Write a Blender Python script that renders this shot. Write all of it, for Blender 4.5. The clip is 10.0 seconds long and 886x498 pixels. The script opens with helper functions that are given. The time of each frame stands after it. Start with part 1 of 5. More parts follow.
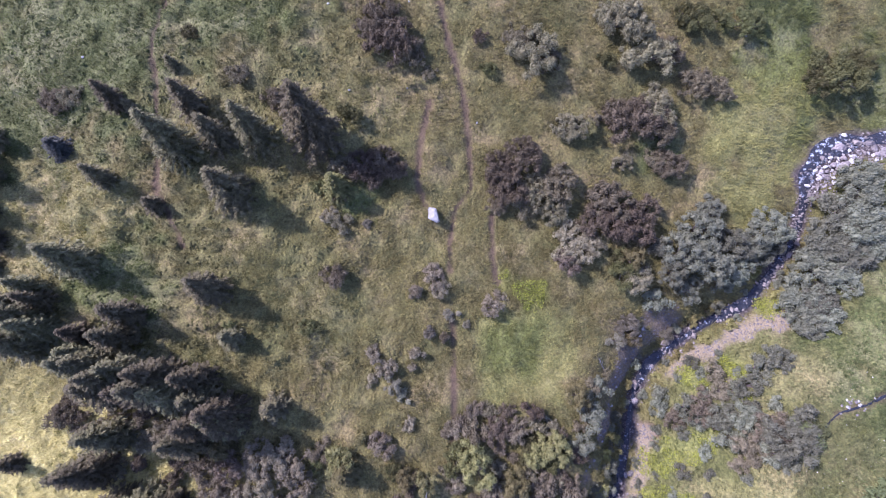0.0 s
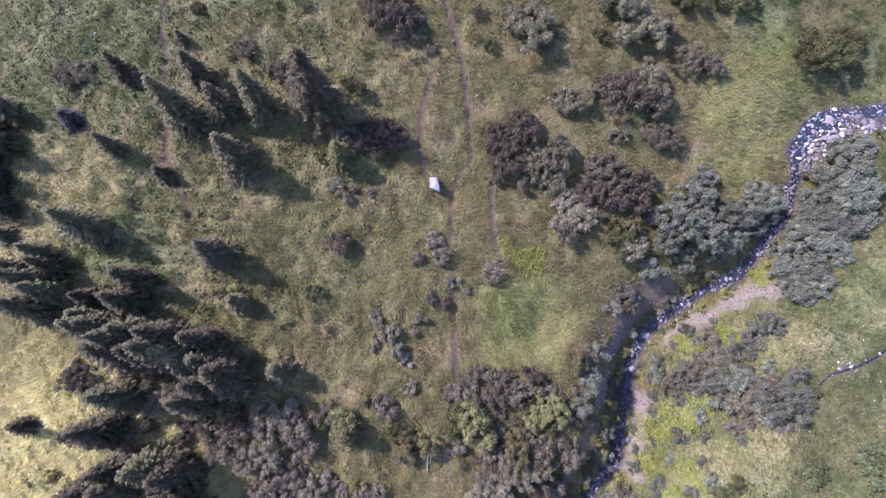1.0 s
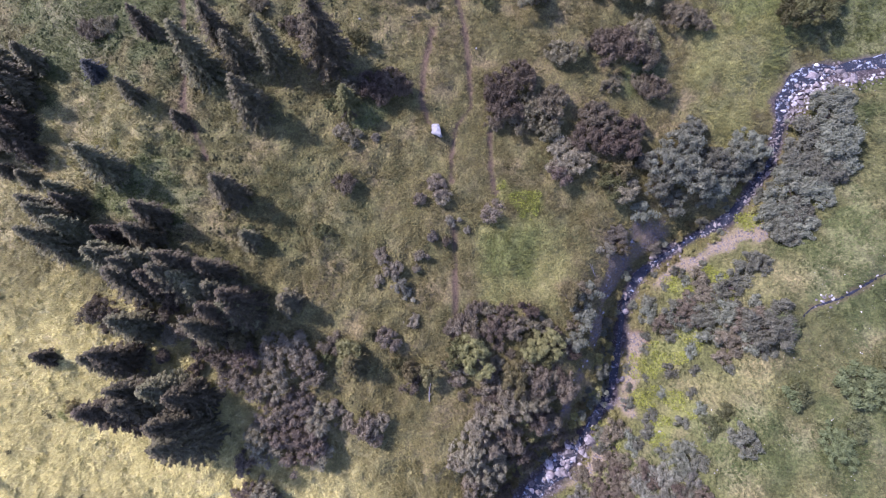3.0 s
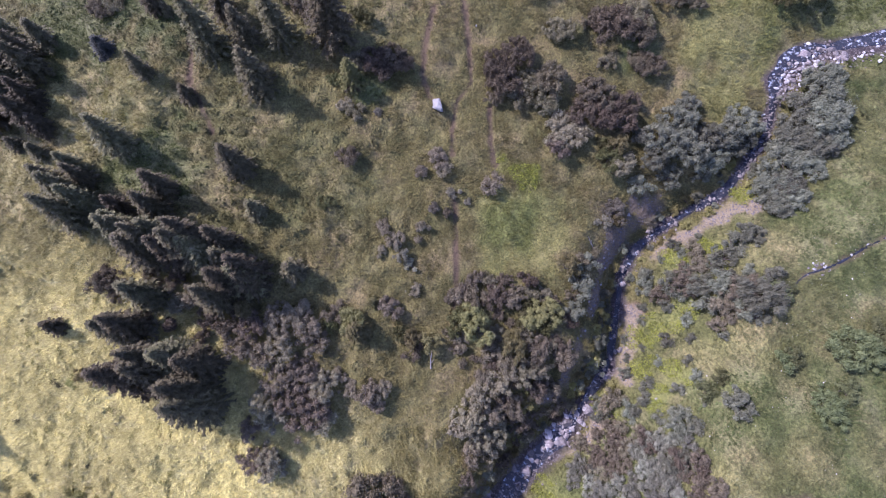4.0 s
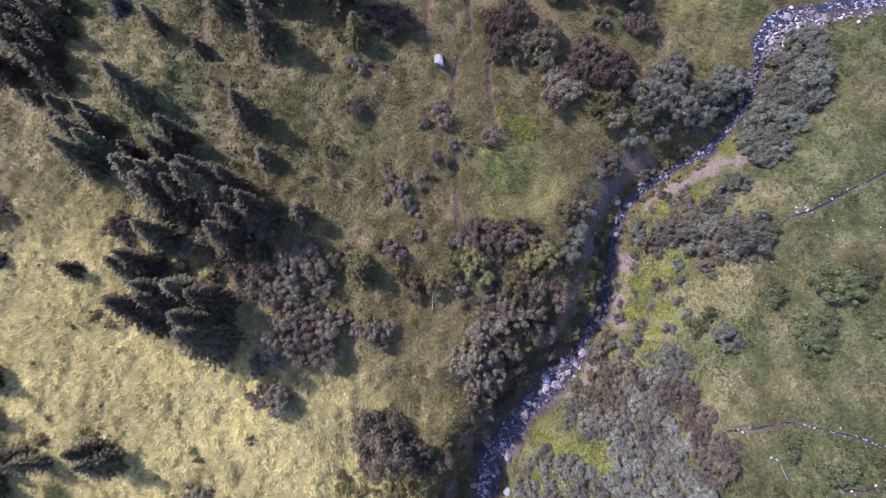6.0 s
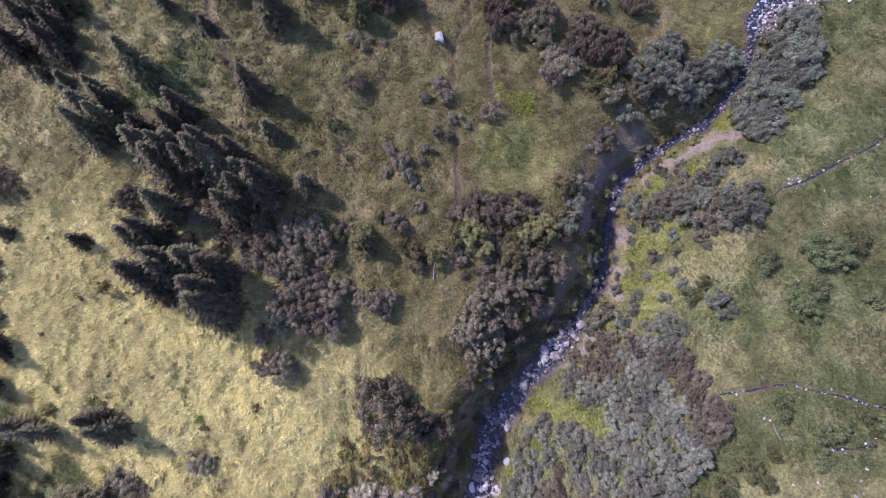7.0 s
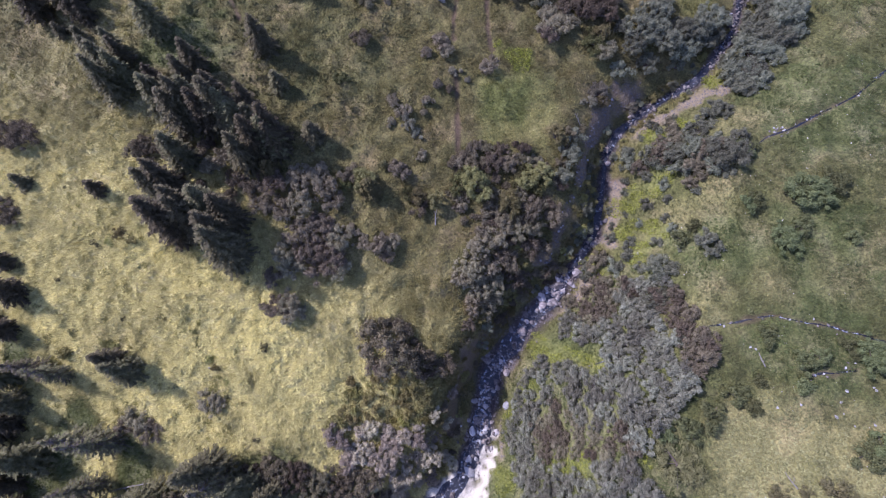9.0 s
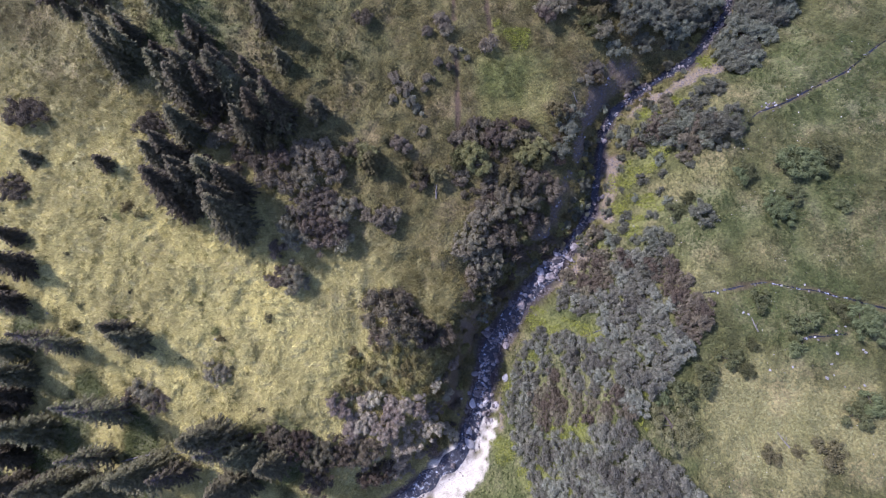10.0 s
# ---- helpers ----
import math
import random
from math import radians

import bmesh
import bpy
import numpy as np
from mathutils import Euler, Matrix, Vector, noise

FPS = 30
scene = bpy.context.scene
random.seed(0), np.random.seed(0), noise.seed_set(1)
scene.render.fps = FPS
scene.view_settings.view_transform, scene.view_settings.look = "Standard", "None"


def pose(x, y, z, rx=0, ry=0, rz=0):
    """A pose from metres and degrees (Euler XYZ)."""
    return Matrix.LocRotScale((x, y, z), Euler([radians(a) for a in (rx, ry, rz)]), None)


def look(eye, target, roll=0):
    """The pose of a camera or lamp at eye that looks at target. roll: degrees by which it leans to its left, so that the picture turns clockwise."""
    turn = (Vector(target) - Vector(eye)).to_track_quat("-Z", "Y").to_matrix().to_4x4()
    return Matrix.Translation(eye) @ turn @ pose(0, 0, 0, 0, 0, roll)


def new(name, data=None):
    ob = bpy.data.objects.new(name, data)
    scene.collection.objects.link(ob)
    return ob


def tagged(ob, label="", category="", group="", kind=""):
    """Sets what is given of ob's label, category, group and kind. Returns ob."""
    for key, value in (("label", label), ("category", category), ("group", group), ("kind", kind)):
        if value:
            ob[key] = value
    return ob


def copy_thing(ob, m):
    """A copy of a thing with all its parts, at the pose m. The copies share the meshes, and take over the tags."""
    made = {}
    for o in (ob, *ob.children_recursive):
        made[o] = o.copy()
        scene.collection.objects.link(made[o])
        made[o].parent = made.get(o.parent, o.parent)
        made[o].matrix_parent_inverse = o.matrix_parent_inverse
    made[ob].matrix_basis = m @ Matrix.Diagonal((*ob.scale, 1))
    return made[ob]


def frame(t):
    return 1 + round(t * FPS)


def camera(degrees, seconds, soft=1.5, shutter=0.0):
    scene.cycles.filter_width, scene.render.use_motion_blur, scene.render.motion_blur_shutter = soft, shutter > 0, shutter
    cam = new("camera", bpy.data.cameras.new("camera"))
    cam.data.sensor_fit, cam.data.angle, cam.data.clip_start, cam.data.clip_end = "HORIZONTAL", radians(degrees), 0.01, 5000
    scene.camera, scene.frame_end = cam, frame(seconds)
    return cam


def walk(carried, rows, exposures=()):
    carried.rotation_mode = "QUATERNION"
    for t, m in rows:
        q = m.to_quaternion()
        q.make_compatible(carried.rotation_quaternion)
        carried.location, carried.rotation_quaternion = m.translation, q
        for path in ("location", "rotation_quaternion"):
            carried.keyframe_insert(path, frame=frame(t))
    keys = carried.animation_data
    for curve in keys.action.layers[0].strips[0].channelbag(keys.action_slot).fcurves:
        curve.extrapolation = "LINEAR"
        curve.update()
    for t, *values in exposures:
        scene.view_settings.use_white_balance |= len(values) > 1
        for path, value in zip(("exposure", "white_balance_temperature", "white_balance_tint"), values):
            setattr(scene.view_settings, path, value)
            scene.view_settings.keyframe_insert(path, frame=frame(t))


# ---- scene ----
cam = camera(93.6, 10.0, 1.05)
PATH = [
    (0, (0.1, 4.066, 50.544), (0.04, 9.916, 31.424), -0.5),
    (0.5, (0.083, 1.537, 50.533), (0.013, 7.517, 31.453), -0.7),
    (1, (0.065, -1.022, 50.549), (-0.025, 5.028, 31.479), -0.8),
    (1.5, (0.073, -3.496, 50.516), (-0.027, 2.674, 31.486), -0.9),
    (2, (0.117, -5.96, 50.537), (-0.013, 0.26, 31.527), -1.1),
    (2.5, (0.166, -8.348, 50.536), (-0.004, -2.028, 31.556), -1.4),
    (4, (-0.116, -15.377, 50.267), (-0.246, -8.867, 31.357), -1.1),
    (4.5, (-0.25, -17.608, 50.186), (-0.35, -11.018, 31.296), -0.8),
    (5, (-0.391, -19.895, 50.125), (-0.461, -13.285, 31.245), -0.6),
    (5.5, (-0.5, -22.185, 50.043), (-0.55, -15.485, 31.193), -0.4),
    (7, (-0.778, -29.132, 49.706), (-0.788, -22.322, 30.906), -0.2),
    (7.5, (-0.912, -31.337, 49.604), (-0.902, -24.477, 30.814), 0.0),
    (8, (-1.038, -33.564, 49.531), (-0.998, -26.734, 30.741), 0.2),
    (8.5, (-1.126, -35.827, 49.398), (-1.076, -28.917, 30.628), 0.2),
    (9, (-1.205, -38.242, 49.298), (-1.155, -31.312, 30.538), 0.2),
    (9.5, (-1.261, -40.673, 49.166), (-1.211, -33.653, 30.436), 0.2),
    (10, (-1.318, -43.195, 49.078), (-1.268, -36.145, 30.358), 0.1),
]
walk(cam, [(t, look(eye, target, roll)) for t, eye, target, roll in PATH], [(0, 1.70, 5560, 44), (2.5, 1.59, 5600, 45), (5, 1.35, 5640, 45), (7.5, 1.22, 5650, 45), (10, 1.14, 5560, 39)])

# ---- sky, sun ----
SUN_UP, SUN_EAST, SUN_NORTH = 42.0, -0.92, 0.39
world = bpy.data.worlds.new("sky")
scene.world = world
world.use_nodes = True
wn = world.node_tree.nodes
sky = wn.new("ShaderNodeTexSky")
sky.sky_type, sky.sun_disc = "NISHITA", False
sky.sun_elevation, sky.sun_rotation = radians(SUN_UP), math.atan2(SUN_EAST, SUN_NORTH)
sky.altitude, sky.ozone_density, sky.dust_density = 2200.0, 1.0, 5.0
world.node_tree.links.new(sky.outputs[0], wn["Background"].inputs[0])
wn["Background"].inputs[1].default_value = 0.15
sun_data = bpy.data.lights.new("sun", "SUN")
sun_data.energy, sun_data.angle, sun_data.color = 3.4, radians(2.6), (1.0, 0.985, 0.86)
sun = new("sun", sun_data)
sun.matrix_world = look((SUN_EAST * 300, SUN_NORTH * 300, 300 * math.tan(radians(SUN_UP))), (0, 0, 0))

# ---- materials ----


def shader(name):
    mat = bpy.data.materials.new(name)
    mat.use_nodes = True
    return mat, mat.node_tree.nodes, mat.node_tree.links


def noise_tex(nodes, links, scale, detail=4.0, vector=None, rough=0.55):
    n = nodes.new("ShaderNodeTexNoise")
    n.inputs["Scale"].default_value, n.inputs["Detail"].default_value = scale, detail
    n.inputs["Roughness"].default_value = rough
    if vector:
        links.new(vector, n.inputs["Vector"])
    return n.outputs["Fac"]


def ramp(nodes, links, fac, stops):
    r = nodes.new("ShaderNodeValToRGB")
    while len(r.color_ramp.elements) < len(stops):
        r.color_ramp.elements.new(0.5)
    for e, (at, c) in zip(r.color_ramp.elements, stops):
        e.position, e.color = at, (*c, 1.0)
    links.new(fac, r.inputs["Fac"])
    return r.outputs["Color"]


def grey_ramp(nodes, links, fac, low, high):
    return ramp(nodes, links, fac, [(low, (0, 0, 0)), (high, (1, 1, 1))])


def mixed(nodes, links, fac, a, b, mode="MIX"):
    m = nodes.new("ShaderNodeMix")
    m.data_type, m.blend_type = "RGBA", mode
    for key, v in (("Factor", fac), ("A", a), ("B", b)):
        socket = [s for s in m.inputs if s.name == key and (s.type == "VALUE") == (key == "Factor") and s.enabled][0]
        if isinstance(v, (int, float)):
            socket.default_value = v
        elif isinstance(v, tuple):
            socket.default_value = (*v, 1.0)
        else:
            links.new(v, socket)
    return [s for s in m.outputs if s.type == "RGBA"][0]


def maths(nodes, links, op, a, b):
    m = nodes.new("ShaderNodeMath")
    m.operation = op
    for i, v in enumerate((a, b)):
        if isinstance(v, (int, float)):
            m.inputs[i].default_value = v
        else:
            links.new(v, m.inputs[i])
    return m.outputs[0]


def bumped(nodes, links, fac, strength, distance):
    b = nodes.new("ShaderNodeBump")
    b.inputs["Strength"].default_value, b.inputs["Distance"].default_value = strength, distance
    links.new(fac, b.inputs["Height"])
    return b.outputs["Normal"]


def foliage_mat(name, low, high, thin=0.3, random_hue=0.32):
    """Leaves or needles: two tones by leaf, a shift by plant, some light through."""
    mat, nodes, links = shader(name)
    geo, info = nodes.new("ShaderNodeNewGeometry"), nodes.new("ShaderNodeObjectInfo")
    each = maths(nodes, links, "MULTIPLY_ADD", geo.outputs["Random Per Island"], 0.5)
    each.node.inputs[2].default_value = 0.2
    tone = mixed(nodes, links, each, low, high)
    lump = noise_tex(nodes, links, 1.5, 2.0, nodes.new("ShaderNodeTexCoord").outputs["Object"])
    tone = mixed(nodes, links, grey_ramp(nodes, links, lump, 0.36, 0.64), mixed(nodes, links, 0.5, tone, low), mixed(nodes, links, 0.6, tone, high))
    hsv = nodes.new("ShaderNodeHueSaturation")
    links.new(maths(nodes, links, "MULTIPLY_ADD", info.outputs["Random"], 0.05), hsv.inputs["Hue"])
    hsv.inputs["Hue"].links[0].from_node.inputs[2].default_value = 0.475
    links.new(maths(nodes, links, "MULTIPLY_ADD", info.outputs["Random"], random_hue * 2), hsv.inputs["Value"])
    hsv.inputs["Value"].links[0].from_node.inputs[2].default_value = 1.0 - random_hue
    links.new(tone, hsv.inputs["Color"])
    bsdf, out = nodes["Principled BSDF"], nodes["Material Output"]
    bsdf.inputs["Roughness"].default_value = 0.62
    bsdf.inputs["Specular IOR Level"].default_value = 0.12
    links.new(hsv.outputs["Color"], bsdf.inputs["Base Color"])
    tr, mix = nodes.new("ShaderNodeBsdfTranslucent"), nodes.new("ShaderNodeMixShader")
    links.new(hsv.outputs["Color"], tr.inputs["Color"])
    mix.inputs[0].default_value = thin
    links.new(bsdf.outputs[0], mix.inputs[1])
    links.new(tr.outputs[0], mix.inputs[2])
    links.new(mix.outputs[0], out.inputs["Surface"])
    return mat


def bark_mat(name, low, high):
    mat, nodes, links = shader(name)
    pos = nodes.new("ShaderNodeTexCoord").outputs["Object"]
    f = noise_tex(nodes, links, 9.0, 5.0, pos)
    bsdf = nodes["Principled BSDF"]
    links.new(ramp(nodes, links, f, [(0.3, low), (0.7, high)]), bsdf.inputs["Base Color"])
    links.new(bumped(nodes, links, f, 0.8, 0.05), bsdf.inputs["Normal"])
    bsdf.inputs["Roughness"].default_value = 0.9
    return mat


def stone_mat(name, low, high, moss):
    mat, nodes, links = shader(name)
    tc, info = nodes.new("ShaderNodeTexCoord"), nodes.new("ShaderNodeObjectInfo")
    pos = tc.outputs["Object"]
    f = noise_tex(nodes, links, 3.0, 6.0, pos)
    col = ramp(nodes, links, f, [(0.3, low), (0.65, high)])
    col = mixed(nodes, links, grey_ramp(nodes, links, noise_tex(nodes, links, 1.7, 3.0, pos), 0.55, 0.7), col, moss)
    hsv = nodes.new("ShaderNodeHueSaturation")
    links.new(maths(nodes, links, "MULTIPLY_ADD", info.outputs["Random"], 0.7), hsv.inputs["Value"])
    hsv.inputs["Value"].links[0].from_node.inputs[2].default_value = 0.6
    links.new(col, hsv.inputs["Color"])
    bsdf = nodes["Principled BSDF"]
    links.new(hsv.outputs["Color"], bsdf.inputs["Base Color"])
    links.new(bumped(nodes, links, noise_tex(nodes, links, 14.0, 5.0, pos), 0.7, 0.04), bsdf.inputs["Normal"])
    bsdf.inputs["Roughness"].default_value = 0.75
    return mat


def ground_mat():
    mat, nodes, links = shader("meadow_ground")
    pos = nodes.new("ShaderNodeTexCoord").outputs["Object"]
    bsdf = nodes["Principled BSDF"]

    def cover(name):
        a = nodes.new("ShaderNodeAttribute")
        a.attribute_name = name
        sep = nodes.new("ShaderNodeSeparateColor")
        links.new(a.outputs["Color"], sep.inputs[0])
        return sep.outputs[0], sep.outputs[1], sep.outputs[2], a.outputs["Alpha"]

    path, sand, bed, scree = cover("cover_a")
    lime, lush, dry, pale = cover("cover_b")
    broad = noise_tex(nodes, links, 0.16, 5.0, pos, 0.6)
    clump = noise_tex(nodes, links, 1.7, 6.0, pos, 0.65)
    fine = noise_tex(nodes, links, 7.0, 5.0, pos, 0.7)
    meadow = ramp(nodes, links, broad, [(0.36, (0.078, 0.075, 0.024)), (0.5, (0.112, 0.099, 0.036)), (0.64, (0.152, 0.120, 0.054))])
    straw = ramp(nodes, links, broad, [(0.35, (0.35, 0.325, 0.128)), (0.5, (0.42, 0.375, 0.156)), (0.65, (0.475, 0.405, 0.180))])
    green = ramp(nodes, links, broad, [(0.35, (0.052, 0.064, 0.018)), (0.48, (0.080, 0.090, 0.030)), (0.62, (0.118, 0.120, 0.052))])
    col = mixed(nodes, links, dry, meadow, straw)
    col = mixed(nodes, links, lush, col, green)
    col = mixed(nodes, links, maths(nodes, links, "MULTIPLY", grey_ramp(nodes, links, clump, 0.46, 0.64), maths(nodes, links, "SUBTRACT", 0.24, maths(nodes, links, "MULTIPLY", dry, 0.12))), col, (0.075, 0.078, 0.030))
    col = mixed(nodes, links, maths(nodes, links, "MULTIPLY", grey_ramp(nodes, links, fine, 0.52, 0.75), 0.34), col, (0.30, 0.285, 0.155))
    col = mixed(nodes, links, lime, col, mixed(nodes, links, clump, (0.10, 0.115, 0.028), (0.19, 0.195, 0.055)))
    grain = ramp(nodes, links, noise_tex(nodes, links, 3.0, 6.0, pos, 0.72), [(0.36, (0.52, 0.52, 0.49)), (0.5, (1.0, 1.0, 1.0)), (0.64, (1.5, 1.48, 1.4))])
    col = mixed(nodes, links, 1.0, col, grain, "MULTIPLY")
    earth = ramp(nodes, links, fine, [(0.35, (0.052, 0.035, 0.025)), (0.65, (0.112, 0.074, 0.050))])
    col = mixed(nodes, links, maths(nodes, links, "MULTIPLY", path, 0.85), col, earth)
    grit = ramp(nodes, links, fine, [(0.3, (0.085, 0.060, 0.044)), (0.52, (0.16, 0.116, 0.086)), (0.70, (0.34, 0.275, 0.225))])
    col = mixed(nodes, links, scree, col, grit)
    pink = ramp(nodes, links, fine, [(0.3, (0.122, 0.092, 0.058)), (0.55, (0.21, 0.170, 0.112)), (0.75, (0.42, 0.36, 0.275))])
    col = mixed(nodes, links, sand, col, pink)
    cobble = ramp(nodes, links, noise_tex(nodes, links, 2.6, 6.0, pos, 0.75), [(0.38, (0.022, 0.018, 0.019)), (0.56, (0.062, 0.051, 0.050)), (0.74, (0.20, 0.18, 0.17))])
    col = mixed(nodes, links, bed, col, cobble)
    gravel = ramp(nodes, links, fine, [(0.34, (0.22, 0.195, 0.15)), (0.5, (0.47, 0.44, 0.36)), (0.68, (0.64, 0.605, 0.52))])
    col = mixed(nodes, links, pale, col, gravel)
    links.new(col, bsdf.inputs["Base Color"])
    hump = nodes.new("ShaderNodeTexVoronoi")
    hump.feature = "SMOOTH_F1"
    hump.inputs["Scale"].default_value = 1.9
    links.new(pos, hump.inputs["Vector"])
    height = maths(nodes, links, "ADD", maths(nodes, links, "MULTIPLY", clump, 0.75), maths(nodes, links, "MULTIPLY", fine, 0.6))
    height = maths(nodes, links, "SUBTRACT", height, maths(nodes, links, "MULTIPLY", hump.outputs["Distance"], 0.4))
    links.new(bumped(nodes, links, height, 1.0, 0.27), bsdf.inputs["Normal"])
    bsdf.inputs["Roughness"].default_value = 0.92
    bsdf.inputs["Specular IOR Level"].default_value = 0.2
    return mat


def water_mat():
    mat, nodes, links = shader("stream_water")
    pos = nodes.new("ShaderNodeTexCoord").outputs["Object"]
    bsdf = nodes["Principled BSDF"]
    ripple = noise_tex(nodes, links, 3.2, 5.0, pos, 0.65)
    wild = nodes.new("ShaderNodeAttribute")
    wild.attribute_name = "riffle"
    churn = maths(nodes, links, "ADD", noise_tex(nodes, links, 1.25, 6.0, pos, 0.7), maths(nodes, links, "MULTIPLY", wild.outputs["Fac"], 0.045))
    foam = grey_ramp(nodes, links, churn, 0.585, 0.74)
    links.new(mixed(nodes, links, foam, (0.018, 0.020, 0.026), (0.44, 0.49, 0.57)), bsdf.inputs["Base Color"])
    links.new(maths(nodes, links, "MULTIPLY_ADD", foam, 0.5), bsdf.inputs["Roughness"])
    bsdf.inputs["Roughness"].links[0].from_node.inputs[2].default_value = 0.16
    bsdf.inputs["Specular IOR Level"].default_value = 0.35
    links.new(bumped(nodes, links, ripple, 0.9, 0.2), bsdf.inputs["Normal"])
    return mat


MAT_GROUND, MAT_WATER = ground_mat(), water_mat()
MAT_STONE = stone_mat("river_stone", (0.060, 0.051, 0.050), (0.22, 0.195, 0.186), (0.085, 0.068, 0.055))
MAT_PALE = stone_mat("pale_river_stone", (0.17, 0.154, 0.148), (0.36, 0.335, 0.32), (0.15, 0.136, 0.126))
MAT_BOULDER = stone_mat("boulder_stone", (0.15, 0.148, 0.145), (0.26, 0.257, 0.25), (0.14, 0.137, 0.13))
MAT_GRAVEL = foliage_mat("wet_gravel", (0.026, 0.021, 0.021), (0.185, 0.160, 0.150), 0.0)
MAT_WHITE = stone_mat("white_stone", (0.22, 0.216, 0.21), (0.43, 0.425, 0.415), (0.20, 0.19, 0.175))
MAT_BARK = bark_mat("spruce_bark", (0.05, 0.038, 0.03), (0.13, 0.10, 0.08))
MAT_TWIG = bark_mat("twig_bark", (0.06, 0.045, 0.045), (0.15, 0.12, 0.115))
MAT_DEAD = bark_mat("weathered_wood", (0.12, 0.108, 0.102), (0.23, 0.212, 0.20))
LEAF = {
    "dark": foliage_mat("dark_willow_leaf", (0.092, 0.078, 0.050), (0.188, 0.159, 0.101)),
    "tawny": foliage_mat("tawny_willow_leaf", (0.099, 0.086, 0.052), (0.202, 0.176, 0.107)),
    "grey": foliage_mat("grey_willow_leaf", (0.132, 0.113, 0.074), (0.289, 0.250, 0.166)),
    "bank": foliage_mat("bank_willow_leaf", (0.096, 0.100, 0.068), (0.220, 0.228, 0.155)),
    "olive": foliage_mat("juniper_leaf", (0.066, 0.068, 0.026), (0.125, 0.122, 0.050)),
    "green": foliage_mat("green_shrub_leaf", (0.068, 0.078, 0.034), (0.155, 0.167, 0.073)),
    "sage": foliage_mat("wormwood_leaf", (0.13, 0.122, 0.082), (0.235, 0.22, 0.155)),
    "gold": foliage_mat("yellow_leaf", (0.115, 0.107, 0.046), (0.235, 0.215, 0.092)),
    "leafy": foliage_mat("bank_bush_leaf", (0.15, 0.14, 0.05), (0.31, 0.28, 0.11)),
    "thicket": foliage_mat("sallow_leaf", (0.124, 0.125, 0.090), (0.276, 0.277, 0.200)),
    "brown": foliage_mat("brownish_sallow_leaf", (0.110, 0.095, 0.061), (0.230, 0.200, 0.131)),
    "lime": foliage_mat("lime_herb_leaf", (0.15, 0.178, 0.022), (0.33, 0.36, 0.06)),
    "herb": foliage_mat("slope_herb_leaf", (0.125, 0.118, 0.036), (0.28, 0.245, 0.085)),
    "mat": foliage_mat("creeping_juniper_leaf", (0.125, 0.122, 0.055), (0.20, 0.192, 0.092)),
    # willow leaf with sunlight put into its colour, for the slope turned from the sun
    "pale": foliage_mat("sunlit_willow_leaf", (0.25, 0.218, 0.155), (0.49, 0.43, 0.315)),
}
NEEDLE = {
    "dark": foliage_mat("spruce_needle", (0.052, 0.047, 0.027), (0.165, 0.147, 0.073), 0.2),
    "blue": foliage_mat("blue_spruce_needle", (0.050, 0.055, 0.045), (0.130, 0.140, 0.116), 0.2),
    "gold": foliage_mat("young_spruce_needle", (0.080, 0.078, 0.026), (0.16, 0.15, 0.056), 0.15),
}

# ---- lie of the land ----
STREAM = np.array([
    (400, 30, 40), (100, 30, 4), (72, 36.3, 0.5), (62.5, 36, -2), (58.2, 36, -2.8), (55, 34.4, -3.5), (52.6, 31, -4.4), (51.4, 26.5, -5.4),
    (50.2, 22.8, -6.4), (46.4, 17.8, -7.7), (43.3, 14.2, -8.6), (37.7, 11.4, -10.2), (33.8, 9, -11), (29.8, 6, -12), (27.4, 2, -13.2),
    (26.4, -4, -15), (25.2, -11, -16.4), (20, -18.3, -18.2), (16.9, -22, -19.8), (12.5, -26.4, -22), (9.8, -30, -23.8),
    (7.3, -33.3, -25.6), (5.8, -40.8, -28.5), (4.8, -44.5, -29.5), (1.8, -51, -31.2), (-7, -57.5, -33.4), (-30, -75, -39), (-200, -200, -70)])
WEST = (-7.02, -3.18, 13.48, -1.81, -2.49, -1.5, 1.33, -0.32, 3.1, 0.99)
EAST = (-12.14, 10.85, 4.08, -2.87, -3.01, -3.23)


# footpaths, rills and the bare strips beside the water
FOOTPATHS = [
    [(-0.8, 53.4), (0.7, 47.0), (1.9, 43.1), (3.0, 37.8), (3.5, 31.8), (3.7, 28.2), (1.5, 25.2), (0.8, 20.8), (0.8, 17.3)],
    [(-1.9, 39.1), (-3.0, 33.9), (-3.5, 28.7), (-2.6, 25.8), (-1.1, 24.0)],
    [(1.1, 11.6), (1.4, 5.9), (1.4, 0.3), (1.1, -5.3)],
    [(-37.9, 53.7), (-39.3, 46.0), (-38.4, 41.1), (-38.2, 35.0), (-37.4, 26.8), (-35.3, 23.3), (-33.9, 20.4)],
    [(6.4, 24.6), (6.5, 18.8), (7.1, 15.9)],
]
RILLS = [
    [(82, 18), (70.7, 11.9), (66.5, 8.8), (63.2, 6.2), (56.6, 3.1), (52.3, 0.8), (48.4, -0.3), (45.9, -2.7)],
    [(35.3, -28.5), (39.7, -28.0), (43.4, -27.2), (46.1, -28.1), (49.4, -28.8), (53.1, -30.1), (57.3, -31.4), (70, -34)],
    [(24.5, -32.0), (21.4, -33.1), (19.3, -33.5)],
    [(46.6, -35.3), (48.0, -34.6), (49.3, -35.2), (50.8, -34.5), (52.3, -34.6)],
]


